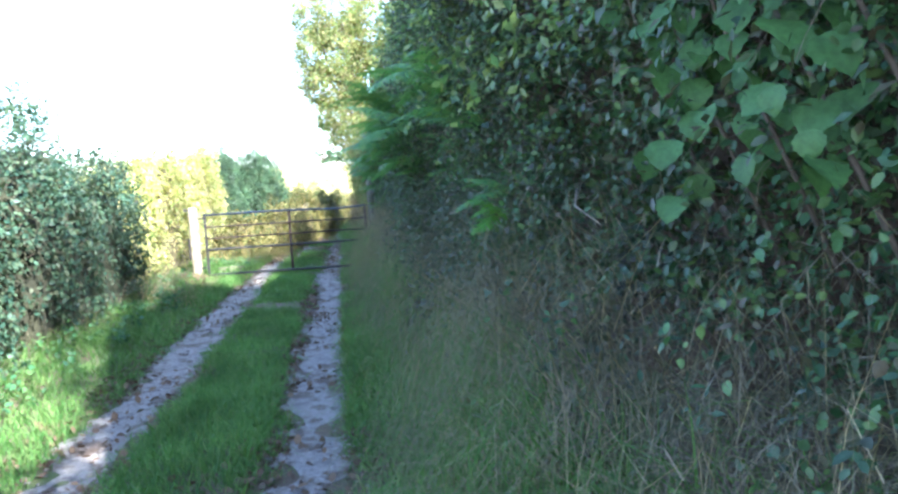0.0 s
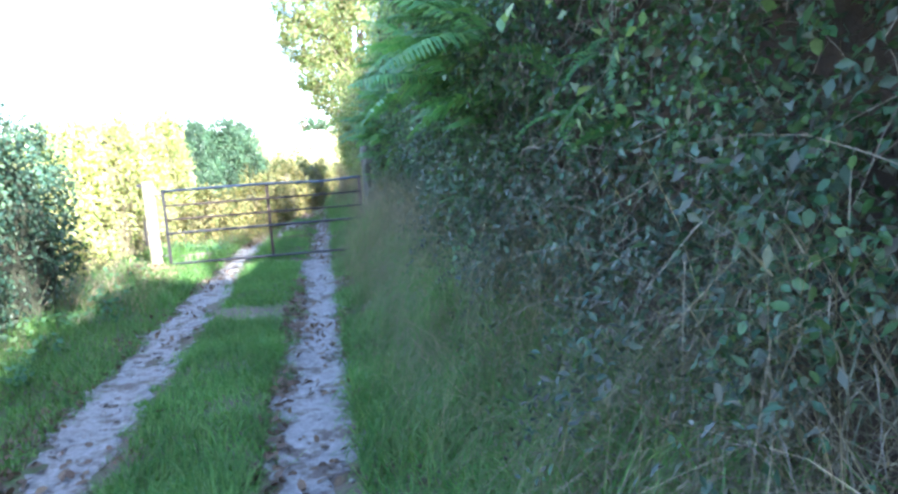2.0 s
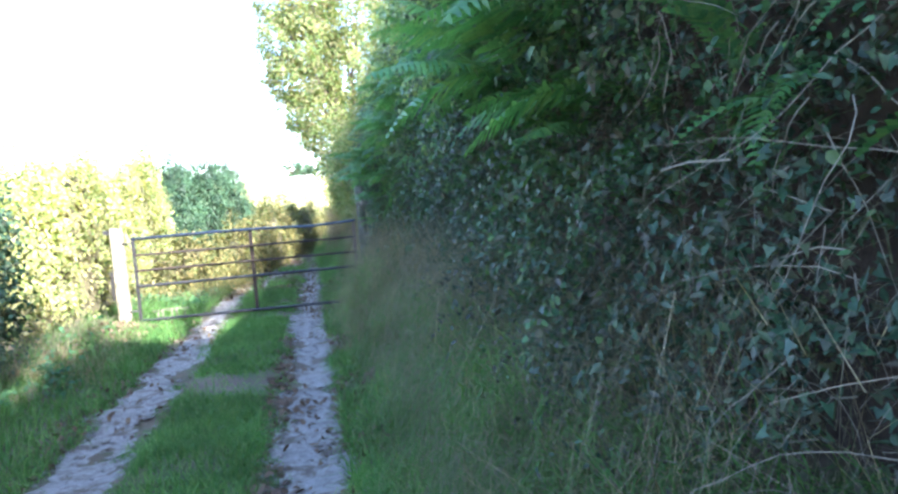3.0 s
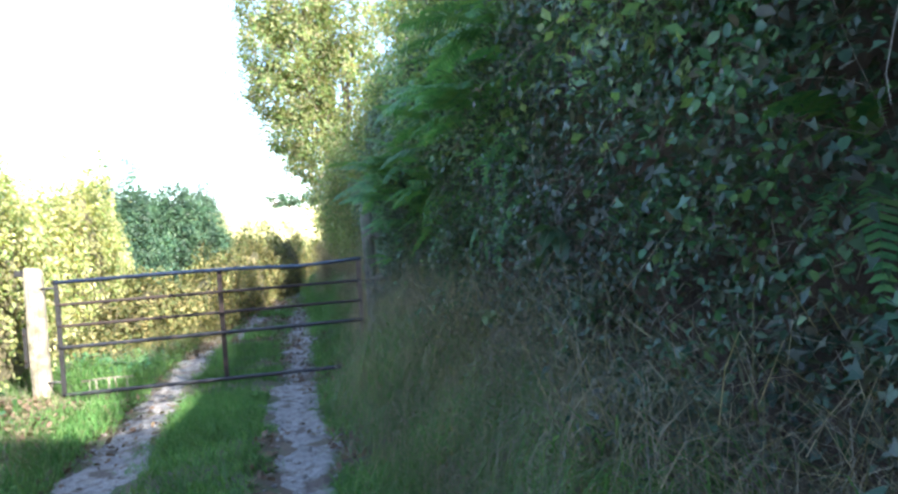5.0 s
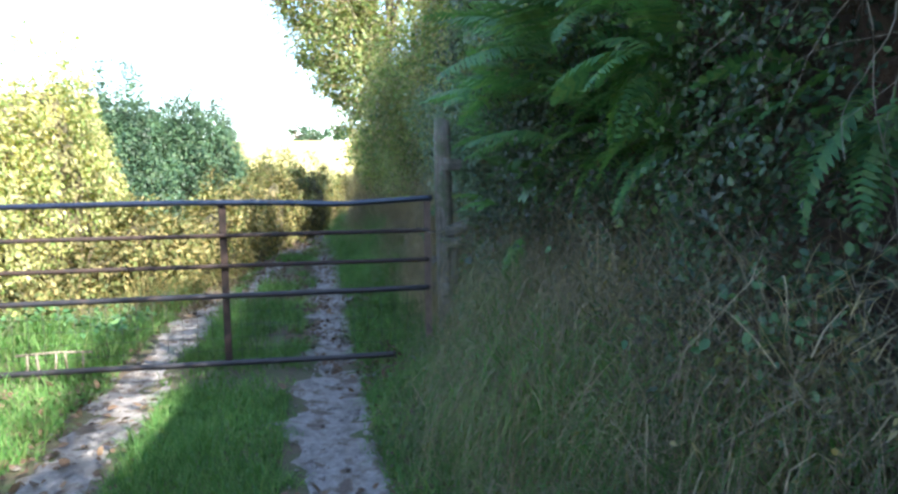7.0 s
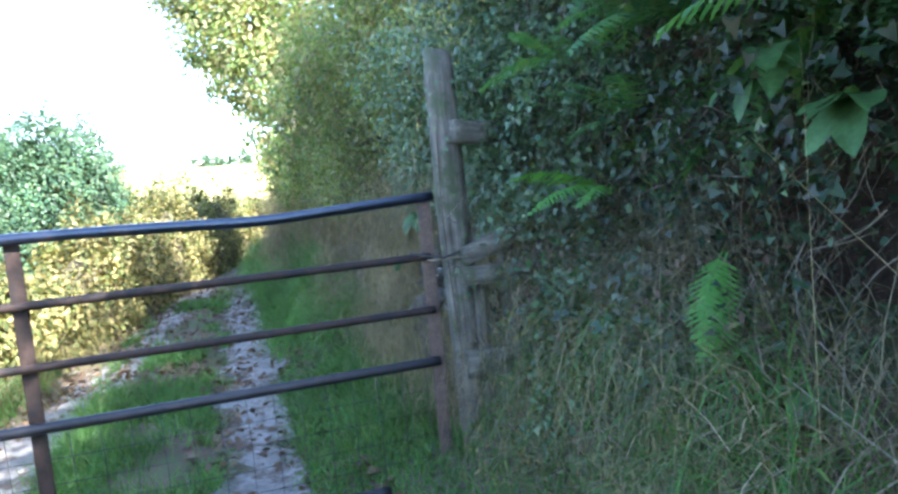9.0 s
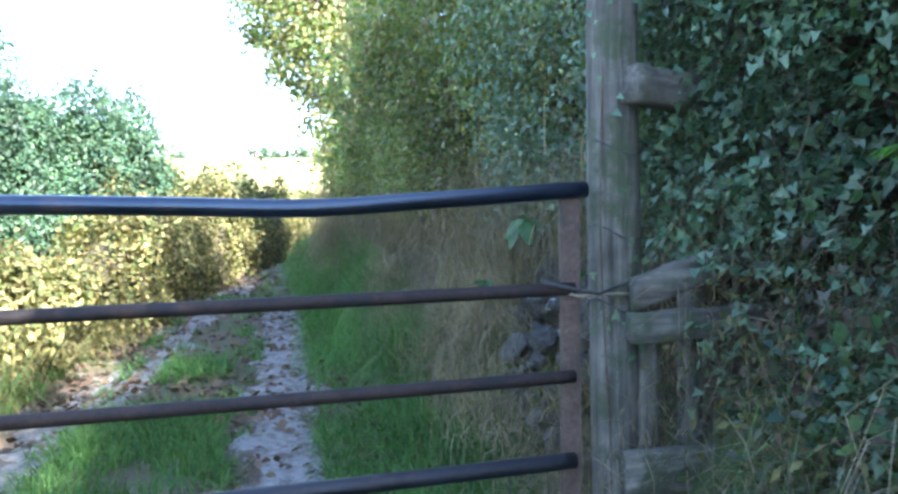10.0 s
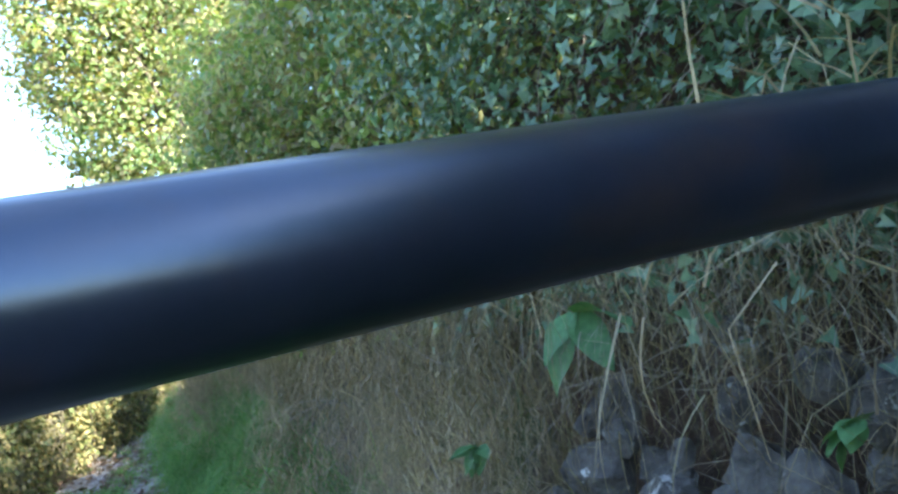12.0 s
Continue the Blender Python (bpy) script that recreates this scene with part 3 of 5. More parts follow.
for cnt, y0, y1, z0, z1, size, shape, mt, wide, gap, sd, lab in (
        (105000, -16, 0.3, 1.0, 3.2, (0.011, 0.034), OVAL, HEDGE, 1.0, -0.1, 1, "dull green hedge leaves"),
        (105000, -16, 0.3, 0.8, 3.2, (0.013, 0.042), SIMPLE, DARK, 0.7, -0.2, 21, "narrow dark and browned leaves"),
        (44000, -12, 0.4, 0.9, 2.8, (0.014, 0.034), LOBED, DARK, 1.0, 0.0, 31, "tiny dark ivy leaves in patches"),
        (250000, -16, -1.2, 1.95, 9.5, (0.024, 0.06), SIMPLE, HEAD, 1.0, -0.3, 41, "leaves of the hedge head, coloured light as if skylit")):
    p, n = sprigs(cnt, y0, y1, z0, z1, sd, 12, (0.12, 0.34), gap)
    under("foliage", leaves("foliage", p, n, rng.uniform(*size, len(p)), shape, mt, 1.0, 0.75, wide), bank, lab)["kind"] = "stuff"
# Dark-toned layer behind the holes stands in for shade inside the hedge.
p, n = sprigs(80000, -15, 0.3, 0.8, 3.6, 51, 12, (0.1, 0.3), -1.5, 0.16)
under("foliage", leaves("foliage", p, n, rng.uniform(0.016, 0.042, len(p)), SIMPLE, DARK, 1.0, 0.8), bank, "leaves deep in the hedge, coloured dark for shade")["kind"] = "stuff"
# Lighter tree palette on the upper growth here paints in grazing sun.
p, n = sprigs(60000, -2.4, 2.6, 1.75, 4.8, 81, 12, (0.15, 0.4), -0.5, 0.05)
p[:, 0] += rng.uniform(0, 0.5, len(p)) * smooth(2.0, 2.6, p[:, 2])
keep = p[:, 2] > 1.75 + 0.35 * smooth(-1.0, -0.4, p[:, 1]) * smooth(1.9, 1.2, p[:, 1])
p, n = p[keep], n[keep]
under("foliage", leaves("foliage", p, n, rng.uniform(0.02, 0.046, len(p)), SIMPLE, TREE, 0.9, 0.8), bank, "yellow-green leaves over the gatepost, coloured as if sun-caught")["kind"] = "stuff"
p, n = sprigs(20000, -12.6, -9.4, 1.2, 2.7, 101, 12, (0.1, 0.3), -1.0)
under("foliage", leaves("foliage", p, n, rng.uniform(0.012, 0.034, len(p)), OVAL, HEDGE, 1.0, 0.8), bank, "mixed green leaves over dark earth")["kind"] = "stuff"
# browned leaves and dry sprays on the slope by the gate
p, n = sprigs(9000, -4.5, -0.3, 0.3, 1.1, 61, 8, (0.1, 0.3), 0.1)
under("dead_foliage", leaves("dead_foliage", p, n, rng.uniform(0.014, 0.035, len(p)), SIMPLE, LITTER, 1.0, 0.9, 0.8), bank, "browned bramble leaves on the slope")["kind"] = "stuff"
p, n = sprigs(12000, -4.5, -0.3, 0.3, 1.1, 71, 10, (0.1, 0.35), 0.0)
under("weed", leaves("weed", p, n, rng.uniform(0.014, 0.04, len(p)), SIMPLE, BRACKEN, 1.0, 0.9, 0.6), bank, "dry yellowing weeds on the slope")["kind"] = "stuff"
p, n = on_face(14000, -0.2, 1.6, 1.15, 2.15, 2)
under("ivy", leaves("ivy", p, n, rng.uniform(0.012, 0.03, len(p)), LOBED, IVY, 1.2, 0.8), bank, "ivy leaves above the stones")["kind"] = "stuff"
p, n = sprigs(46000, -1.5, 0.35, 0.5, 2.8, 91, 14, (0.1, 0.32), -0.3, -0.06)
keep = (p[:, 0] > 3.17 + 0.12 * smooth(0.8, 0.4, p[:, 2])) & ((p[:, 2] > 1.05) | (p[:, 1] < -0.45) | (rng.uniform(0, 1, len(p)) < 0.12))
p, n = p[keep], n[keep]
under("ivy", leaves("ivy", p, n, rng.uniform(0.014, 0.032, len(p)), LOBED, IVY, 1.4, 0.5), bank, "hanging curtain of ivy beside the gatepost")["kind"] = "stuff"
p, n = on_face(1500, -0.9, 0.1, 0.45, 1.0, 2)
under("ivy", leaves("ivy", p, n, rng.uniform(0.012, 0.03, len(p)), LOBED, IVY, 1.2, 0.8), bank, "ivy leaves beside the fence")["kind"] = "stuff"


def small_frond(pairs=15):
    """A hanging frond of unit length along +x, drooping: stalk and paired leaflets."""
    v, t = [], []

    def axis(u):
        return np.array([u - 0.16 * u * u, 0.0, 0.28 * u - 0.62 * u * u])

    for i in range(8):
        c = axis(i / 7)
        v += [c - [0, 0.007 * (1 - i / 8), 0], c + [0, 0.007 * (1 - i / 8), 0]]
        if i:
            t += [(2 * i - 2, 2 * i - 1, 2 * i + 1), (2 * i - 2, 2 * i + 1, 2 * i)]
    for i in range(pairs):
        u = 0.14 + 0.85 * i / pairs
        c, size = axis(u), 0.21 * (min(1, u * 3.0) * (1 - u) ** 0.7 + 0.06)
        for sg in (-1, 1):
            b0 = len(v)
            tip = c + size * np.array([0.45, sg, -0.25])
            v += [c - [0.024, 0, 0], c + [0.024, 0, 0], (c + tip) / 2 + [0.026, 0, 0.012], tip, (c + tip) / 2 - [0.024, 0, -0.012]]
            t += [(b0, b0 + 1, b0 + 2), (b0, b0 + 2, b0 + 4), (b0 + 4, b0 + 2, b0 + 3)]
    return np.array(v), np.array(t)


def frond_mass(crowns, y0, y1, z0, z1, size, seed, mat):
    """Many fern crowns rooted in the bank, their fronds hanging out over the lane side."""
    y, z = rng.uniform(y0, y1, crowns), rng.uniform(z0, z1, crowns)
    keep = (wob_np(y * 1.2, z * 1.2, y * 0, seed) > -0.25) & bare(y, z) & (z < hedge_top(y) - 0.3)
    y, z = np.repeat(y[keep], 5) + rng.normal(0, 0.04, 5 * keep.sum()), np.repeat(z[keep], 5) + rng.normal(0, 0.04, 5 * keep.sum())
    m = len(y)
    x = face_x(y, z) + 0.10 + rng.uniform(-0.08, 0.1, m)
    yaw, pitch, roll = math.pi + rng.normal(0, 0.75, m), rng.normal(0.35, 0.45, m), rng.normal(0, 0.4, m)
    cy, sy, cp, sp, cr, sr = np.cos(yaw), np.sin(yaw), np.cos(pitch), np.sin(pitch), np.cos(roll), np.sin(roll)
    R = np.stack([np.stack([cy * cp, cy * sp * sr - sy * cr, cy * sp * cr + sy * sr], 1),
                  np.stack([sy * cp, sy * sp * sr + cy * cr, sy * sp * cr - cy * sr], 1),
                  np.stack([-sp, cp * sr, cp * cr], 1)], 1)
    base, tri = small_frond()
    v = np.einsum("nij,kj->nki", R, base) * rng.uniform(*size, m)[:, None, None] + np.stack([x, y, z], 1)[:, None, :]
    return mesh_np("fronds", v, tri[None] + (np.arange(m) * len(base))[:, None, None], mat)


under("fronds", frond_mass(95, -4.6, -0.5, 1.4, 2.7, (0.18, 0.42), 3, FERN), bank, "masses of hanging fern fronds")["kind"] = "stuff"
under("fronds", frond_mass(45, -2.7, -0.7, 1.35, 2.1, (0.26, 0.5), 13, FERN), bank, "long fern fronds hanging beside the gatepost")["kind"] = "stuff"
under("fronds", frond_mass(60, -9.3, -4.6, 1.5, 3.0, (0.15, 0.34), 8, FERN), bank, "hanging fern fronds among the leaves")["kind"] = "stuff"
p, n = on_face(34000, 0.5, 4.5, 1.25, 3.6, 3, 0.4, 0.07)
p[:, 0] -= 0.05
under("foliage", leaves("foliage", p, n, rng.uniform(0.02, 0.045, len(p)), SIMPLE, TREE, 0.9, 0.8), bank, "small mixed leaves above the stones")["kind"] = "stuff"
# growth on the field side and crown of the bank
m = 30000
y, k = np.repeat(rng.uniform(-17.5, 20, m // 12), 12) + rng.normal(0, 0.08, m), np.repeat(rng.uniform(0, 1, m // 12), 12)
h = np.maximum(1.5, np.minimum(hedge_top(y) - 0.55, np.interp(y, [-14.7, -14, -11, -9.1, -8.4, -2.8, -1.5, 0.3], [5.2, 8.0, 7.8, 7.2, 4.2, 4.0, 3.3, 2.1])))
over = np.clip((k - 0.75) * 4, 0, 1)
z = np.where(k < 0.75, k / 0.75 * h, h) + rng.normal(0, 0.07, m)
x = face_x(y, h) + 0.32 + 1.45 * (1 - over) + 0.5 * (1 - z / h) * (k < 0.75) + rng.normal(0, 0.07, m)
n = np.stack([1.0 - over, 0 * y, 0.3 + over], 1)
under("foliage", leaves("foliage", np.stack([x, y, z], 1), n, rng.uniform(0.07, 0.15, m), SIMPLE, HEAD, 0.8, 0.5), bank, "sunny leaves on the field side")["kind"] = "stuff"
p, n = on_face(62000, 1.5, 22, 1.15, 3.8, 3, 0.45, 0.08)
under("foliage", leaves("foliage", p, n, rng.uniform(0.03, 0.06, len(p)), SIMPLE, TREE, 0.9, 0.7), bank, "green and yellow leaves beyond the gate")["kind"] = "stuff"
# rank grass and dead stalks on the slope of the bank
for mat, cnt, w, ln, hi, lab in ((GRASS, 24000, 0.007, (0.12, 0.32), 0.75, "rank green grass on the bank"), (STRAW, 10000, 0.0024, (0.25, 0.55), 1.0, "tangled dead stalks on the bank"), (STRAW, 5000, 0.005, (0.12, 0.3), 1.2, "dry grass litter on the bank")):
    p, n = on_face(cnt, -15, -0.35, 0.2, hi + 0.1, 15, 0.12, 0.06)
    p[:, 0] -= 0.06
    under("grass", blades("grass", p, rng.uniform(*ln, len(p)), np.full(len(p), w), mat, 0.75, 3, 1.2, math.pi), bank, lab)["kind"] = "stuff"


p, n = on_face(3600, -13.5, -9.0, 0.35, 1.3, 15, 0.12, 0.1)
p[:, 0] -= 0.06
under("stalk", blades("stalk", p, rng.uniform(0.15, 0.38, len(p)), np.full(len(p), 0.0024), STRAW, 0.8, 6, 1.7), bank, "tall tangled tan stalks")["kind"] = "stuff"
p, n = on_face(4500, -4.2, -0.3, 0.3, 1.05, 15, 0.1, 0.1)
p[:, 0] -= 0.1
under("stalk", blades("stalk", p, rng.uniform(0.12, 0.35, len(p)), np.full(len(p), 0.0035), TAN, 0.9, 5, 1.6), bank, "dry tan tangle on the slope by the gate")["kind"] = "stuff"
p, n = on_face(9000, -15, -0.3, 0.3, 1.1, 15, 0.1, 0.08)
p[:, 0] -= 0.1
under("stalk", blades("stalk", p, rng.uniform(0.25, 0.75, len(p)), np.full(len(p), 0.0026), TAN, 0.9, 3, 1.1), bank, "pale dead stalks crossing the slope")["kind"] = "stuff"


def twig_line(start, heading, length, r, seed, sag=0.4, steps=6):
    rr = random.Random(seed)
    pts, pos, d = [], Vector(start), Vector(heading).normalized()
    for _ in range(steps + 1):
        pts.append(pos.copy())
        pos = pos + d * (length / steps)
        d = (d + Vector((rr.uniform(-0.25, 0.25), rr.uniform(-0.25, 0.25), rr.uniform(-0.2, 0.2) - sag / steps))).normalized()
    return tube("twig", pts, [r * (1 - 0.75 * i / steps) for i in range(steps + 1)], None, 3, False)


twigs = []
for i in range(2300):
    y, z = random.uniform(-14, 3), random.uniform(0.45, 2.6)
    if z > hedge_top(y) - 0.3:
        continue
    x = float(face_x(y, z)) + random.uniform(-0.08, 0.15)
    twigs.append(twig_line((x, y, z), (random.uniform(-0.5, 0.1), random.uniform(-1, 1), random.uniform(-1.2, 0.7)), random.uniform(0.15, 0.5), random.uniform(0.0008, 0.002), i, 0.9))
under("stem", merged("stem", twigs, STICK), bank, "bare pale bramble stems and roots")["kind"] = "stuff"

# dry grass hanging over the bank beyond the gate
p, n = on_face(3600, 2.0, 11, 0.15, 0.55, 9, 0.15)
p[:, 0] -= 0.05
under("grass", blades("grass", p, rng.uniform(0.2, 0.4, len(p)), np.full(len(p), 0.009), GRASS, 1.0, 4, 1.1, math.pi), bank, "green grass on the bank beyond the gate")["kind"] = "stuff"
p, n = on_face(1500, 0.2, 2.2, 1.08, 1.32, 9, 0.12)
under("root", blades("root", p, rng.uniform(0.1, 0.3, len(p)), np.full(len(p), 0.002), STRAW, 1.2, 5, 1.0), bank, "pale dry roots hanging over the stones")["kind"] = "stuff"
p, n = on_face(9000, 0.2, 9, 0.3, 1.4, 9, 0.15)
p[:, 0] -= 0.08
under("dead_grass", blades("dead_grass", p, rng.uniform(0.1, 0.28, len(p)), np.full(len(p), 0.0034), TAN, 1.15, 5, 1.0), bank, "tangled tan grass and roots")["kind"] = "stuff"
p, n = on_face(10000, 1.3, 7.5, 0.4, 1.1, 9, 0.15)
p[:, 0] -= 0.05
under("dead_grass", blades("dead_grass", p, rng.uniform(0.1, 0.24, len(p)), np.full(len(p), 0.005), TAN, 1.1, 4, 0.9), bank, "dry tan grass hanging down the bank")["kind"] = "stuff"
for mt, cnt, za, zb, ln, w, lab in ((TAN, 1500, 0.6, 1.2, (0.1, 0.25), 0.0022, "dry tan grass among the stones"), (GRASS, 2600, 0.15, 0.6, (0.12, 0.3), 0.006, "green grass at the foot of the stones"), (STRAW, 1200, 0.2, 1.1, (0.12, 0.3), 0.002, "dead stalks among the stones")):
    y, z = rng.uniform(0.15, 2.6, cnt), rng.uniform(za, zb, cnt)
    keep = wob_np(y * 2.5, z * 2.5, y * 0, 90) > -0.35
    y, z = y[keep], z[keep]
    p = np.stack([face_x(y, z) + rng.uniform(0.0, 0.25, len(y)), y, z], 1)
    under("dead_grass", blades("dead_grass", p, rng.uniform(*ln, len(p)), np.full(len(p), w), mt, 1.1, 6, 1.3), bank, lab)["kind"] = "stuff"

y, z = rng.uniform(-0.1, 2.4, 8000), rng.uniform(0.35, 1.35, 8000)
keep = ((y - 0.66) / 0.42) ** 2 + ((z - 0.82) / 0.26) ** 2 > rng.uniform(0.3, 1.1, len(y))
y, z = y[keep], z[keep]
p = np.stack([3.12 + 0.4 * (z - 0.7) + rng.uniform(-0.04, 0.08, len(y)), y, z], 1)
under("dead_grass", blades("dead_grass", p, rng.uniform(0.08, 0.24, len(p)), np.full(len(p), 0.0028), TAN, 1.2, 6, 1.3), bank, "tangled tan grass round the stones")["kind"] = "stuff"

# ---- tree beyond the gate ----


def shrub_cloud(n, lumps, shell=0.35):
    """Points in the outer shell of overlapping uneven lumps (x, y, z, rx, ry, rz)."""
    pos, nrm = [], []
    share = np.array([l[3] * l[4] + l[4] * l[5] + l[3] * l[5] for l in lumps])
    for l, c in zip(lumps, (n * share / share.sum()).astype(int)):
        d = np.repeat(rng.normal(0, 1, (c // 16 + 1, 3)), 16, axis=0)[:c]
        d /= np.linalg.norm(d, axis=1, keepdims=True)
        r = 1.04 - shell * np.repeat(rng.uniform(0, 1, c // 16 + 1), 16)[:c] ** 1.3
        r = r * (1 + 0.2 * wob_np(d[:, 0] * 2.2 + l[0], d[:, 1] * 2.2 + l[1], d[:, 2] * 2.2, 31))
        pos.append(np.array(l[:3]) + d * r[:, None] * np.array(l[3:6]) + rng.normal(0, 0.085, (c, 3)) * max(1.0, l[3] / 1.7))
        nrm.append(d / np.array(l[3:6]))
    pos, nrm = np.concatenate(pos), np.concatenate(nrm)
    nrm /= np.linalg.norm(nrm, axis=1, keepdims=True)
    nrm[:, 2] += 0.35
    return pos, nrm


def branches(base, tips, r):
    made = []
    for i, tip in enumerate(tips):
        b, e = Vector(base), Vector(tip)
        pts = [b.lerp(e, k / 6) + Vector((0.15 * wob((i, k, 1), 0.9), 0.15 * wob((i, k, 2), 0.9), 0.25 * math.sin(k / 6 * math.pi))) for k in range(7)]
        made.append(tube("limb", pts, [r * (1 - 0.85 * k / 6) for k in range(7)], None, 6, False))
    return made


def tree(at, label, trunk_r, fork, lumps, count, size, mat, name="tree", shape=SIMPLE, category="tree"):
    ob = thing(name, at, label, category)
    pts = [Vector(at).lerp(Vector(fork), k / 5) + Vector((0.05 * wob((k, 1, 0), 0.7), 0.05 * wob((k, 2, 0), 0.7), 0)) for k in range(6)]
    under("trunk", tube("trunk", pts, [trunk_r * (1 - 0.08 * k) for k in range(6)], WOOD, 9), ob)
    tips = [(l[0] + dx * l[3] * 0.75, l[1] + dy * l[4] * 0.75, l[2] + dz * l[5] * 0.75) for l in lumps for dx, dy, dz in ((0, 0, 0.6), (-0.8, 0.2, 0.1), (0.3, -0.8, 0), (0.2, 0.8, 0.1))]
    under("limb", merged("limb", branches(fork, tips, trunk_r * 0.5), WOOD), ob)
    p, n = shrub_cloud(count, lumps)
    under("crown", leaves("crown", p, n, rng.uniform(size * 0.6, size * 1.3, len(p)), shape, mat, 0.7, 0.7), ob)
    return ob


tree((3.9, 9.5, 1.0), "hazel tree with yellowing leaves leaning over the lane", 0.13, (3.5, 9.4, 2.8),
     [(3.45, 6.2, 1.7, 0.7, 1.0, 0.5), (3.35, 8.0, 1.75, 0.6, 1.0, 0.55), (3.5, 9.2, 1.85, 0.6, 0.9, 0.5), (3.3, 9.3, 2.55, 0.7, 0.9, 0.6), (2.95, 9.4, 3.3, 0.85, 1.0, 0.7), (2.6, 9.4, 4.0, 0.95, 1.1, 0.75), (2.35, 9.4, 4.9, 1.1, 1.2, 0.9),
      (2.3, 9.5, 5.9, 1.2, 1.3, 1.0), (2.35, 9.5, 7.0, 1.2, 1.3, 1.0), (3.6, 9.5, 5.2, 1.0, 1.1, 1.0), (3.7, 9.5, 6.6, 1.0, 1.2, 1.1)],
     70000, 0.08, TREE)
tree((4.5, 2.8, 1.3), "leafy hazel bush growing out of the hedge beyond the gate", 0.07, (4.5, 2.9, 2.1),
     [(4.5, 2.4, 2.9, 1.0, 1.1, 1.1), (4.1, 4.2, 2.1, 0.9, 1.2, 0.75), (4.7, 2.0, 3.7, 1.0, 1.0, 0.8), (3.55, 2.2, 2.5, 0.45, 0.6, 0.7), (3.35, 3.4, 2.3, 0.55, 0.7, 0.6), (3.25, 4.6, 2.1, 0.6, 0.8, 0.65), (3.5, 4.4, 2.9, 0.7, 0.9, 0.6), (4.1, 3.2, 3.3, 0.8, 0.9, 0.7), (4.3, 0.6, 4.0, 0.9, 1.1, 0.9), (4.5, 2.4, 4.8, 0.9, 1.1, 0.9)], 56000, 0.06, TREE)


# ---- hedges on the left ----
def hedge(label, line, tops, half, count, size, mat, name="hedge", shape=SIMPLE, rough=1.0, group="", inside=None):
    """A hedge along line of (x, y); tops and half widths at its corners; leaves over a dark core."""
    line = np.array(line, dtype=float)
    ob = thing(name, (line[0][0], line[0][1], 0.0), label, "hedge", group)
    seg = np.linalg.norm(np.diff(line, axis=0), axis=1)
    s = np.concatenate([[0], np.cumsum(seg)])

    def place(d, a, grow):
        x, y = np.interp(d, s, line[:, 0]), np.interp(d, s, line[:, 1])
        h, w = np.interp(d, s, tops), np.interp(d, s, half)
        e = 0.05
        tx, ty = np.interp(d + e, s, line[:, 0]) - np.interp(d - e, s, line[:, 0]), np.interp(d + e, s, line[:, 1]) - np.interp(d - e, s, line[:, 1])
        ln = np.hypot(tx, ty) + 1e-9
        nx, ny = ty / ln, -tx / ln
        # a round-shouldered section: a = 0 foot on the lane side, 1 foot behind
        c, v = np.cos(a * math.pi), np.sin(a * math.pi)
        out, up = np.sign(c) * np.abs(c) ** 0.6, np.abs(v) ** 0.55
        k = grow * (1 + 0.17 * rough * wob_np(x * 1.3 + out, y * 1.3, up * 2.5, 51))
        end = np.clip(np.minimum(d, s[-1] - d) / 0.5, 0.0, 1.0) ** 0.4 * 0.25 + 0.75
        gz = ground_z(x, y)
        top = h * (1 + 0.09 * rough * wob_np(x, y, x * 0, 61)) * end
        pos = np.stack([x + nx * out * w * k, y + ny * out * w * k, gz * 0.6 + up * k * (top - gz * 0.6)], -1)
        return pos, np.stack([nx * c, ny * c, v * 0.9 + 0.25], -1)

    m = count // 14
    d, a, g = (np.repeat(k, 14) for k in (rng.uniform(0, s[-1], m), rng.uniform(0, 1, m) ** 1.25, 1.04 - 0.3 * rng.uniform(0, 1, m) ** 1.4))
    p, n = place(d, a, g)
    p = p + rng.normal(0, 0.065, p.shape)
    # both ends are leafy too
    for at_end, way in ((0.02, -1), (s[-1] - 0.02, 1)):
        c = count // 12
        q, nq = place(np.full(c, at_end), np.repeat(rng.uniform(0, 1, c // 10 + 1), 10)[:c], np.sqrt(np.repeat(rng.uniform(0, 1, c // 10 + 1), 10)[:c]))
        e = (line[1] - line[0]) if way < 0 else (line[-1] - line[-2])
        e = way * e / np.linalg.norm(e)
        q[:, :2] += e * (0.06 + rng.normal(0, 0.06, (c, 1)))
        q += rng.normal(0, 0.06, q.shape)
        p, n = np.concatenate([p, q]), np.concatenate([n, np.tile([e[0], e[1], 0.5], (c, 1))])
    # sprigs that stick out of the outline
    c = int(70 * s[-1])
    b0, nb = place(rng.uniform(0, s[-1], c), rng.uniform(0.05, 0.75, c), np.full(c, 0.97))
    nb = nb + rng.normal(0, 0.5, nb.shape) + np.array([0, 0, 0.4])
    nb /= np.linalg.norm(nb, axis=1, keepdims=True)
    u = rng.uniform(0, 1, (c, 9, 1)) * rng.uniform(0.06, 0.2, (c, 1, 1))
    q = (b0[:, None] + nb[:, None] * u + rng.normal(0, 0.018, (c, 9, 3))).reshape(-1, 3)
    p, n = np.concatenate([p, q]), np.concatenate([n, np.repeat(nb, 9, axis=0)])
    sz = rng.uniform(size * 0.55, size * 1.3, len(p))
    under("foliage", leaves("foliage", p, n, sz, shape, mat, 0.6, 0.55), ob)["kind"] = "stuff"
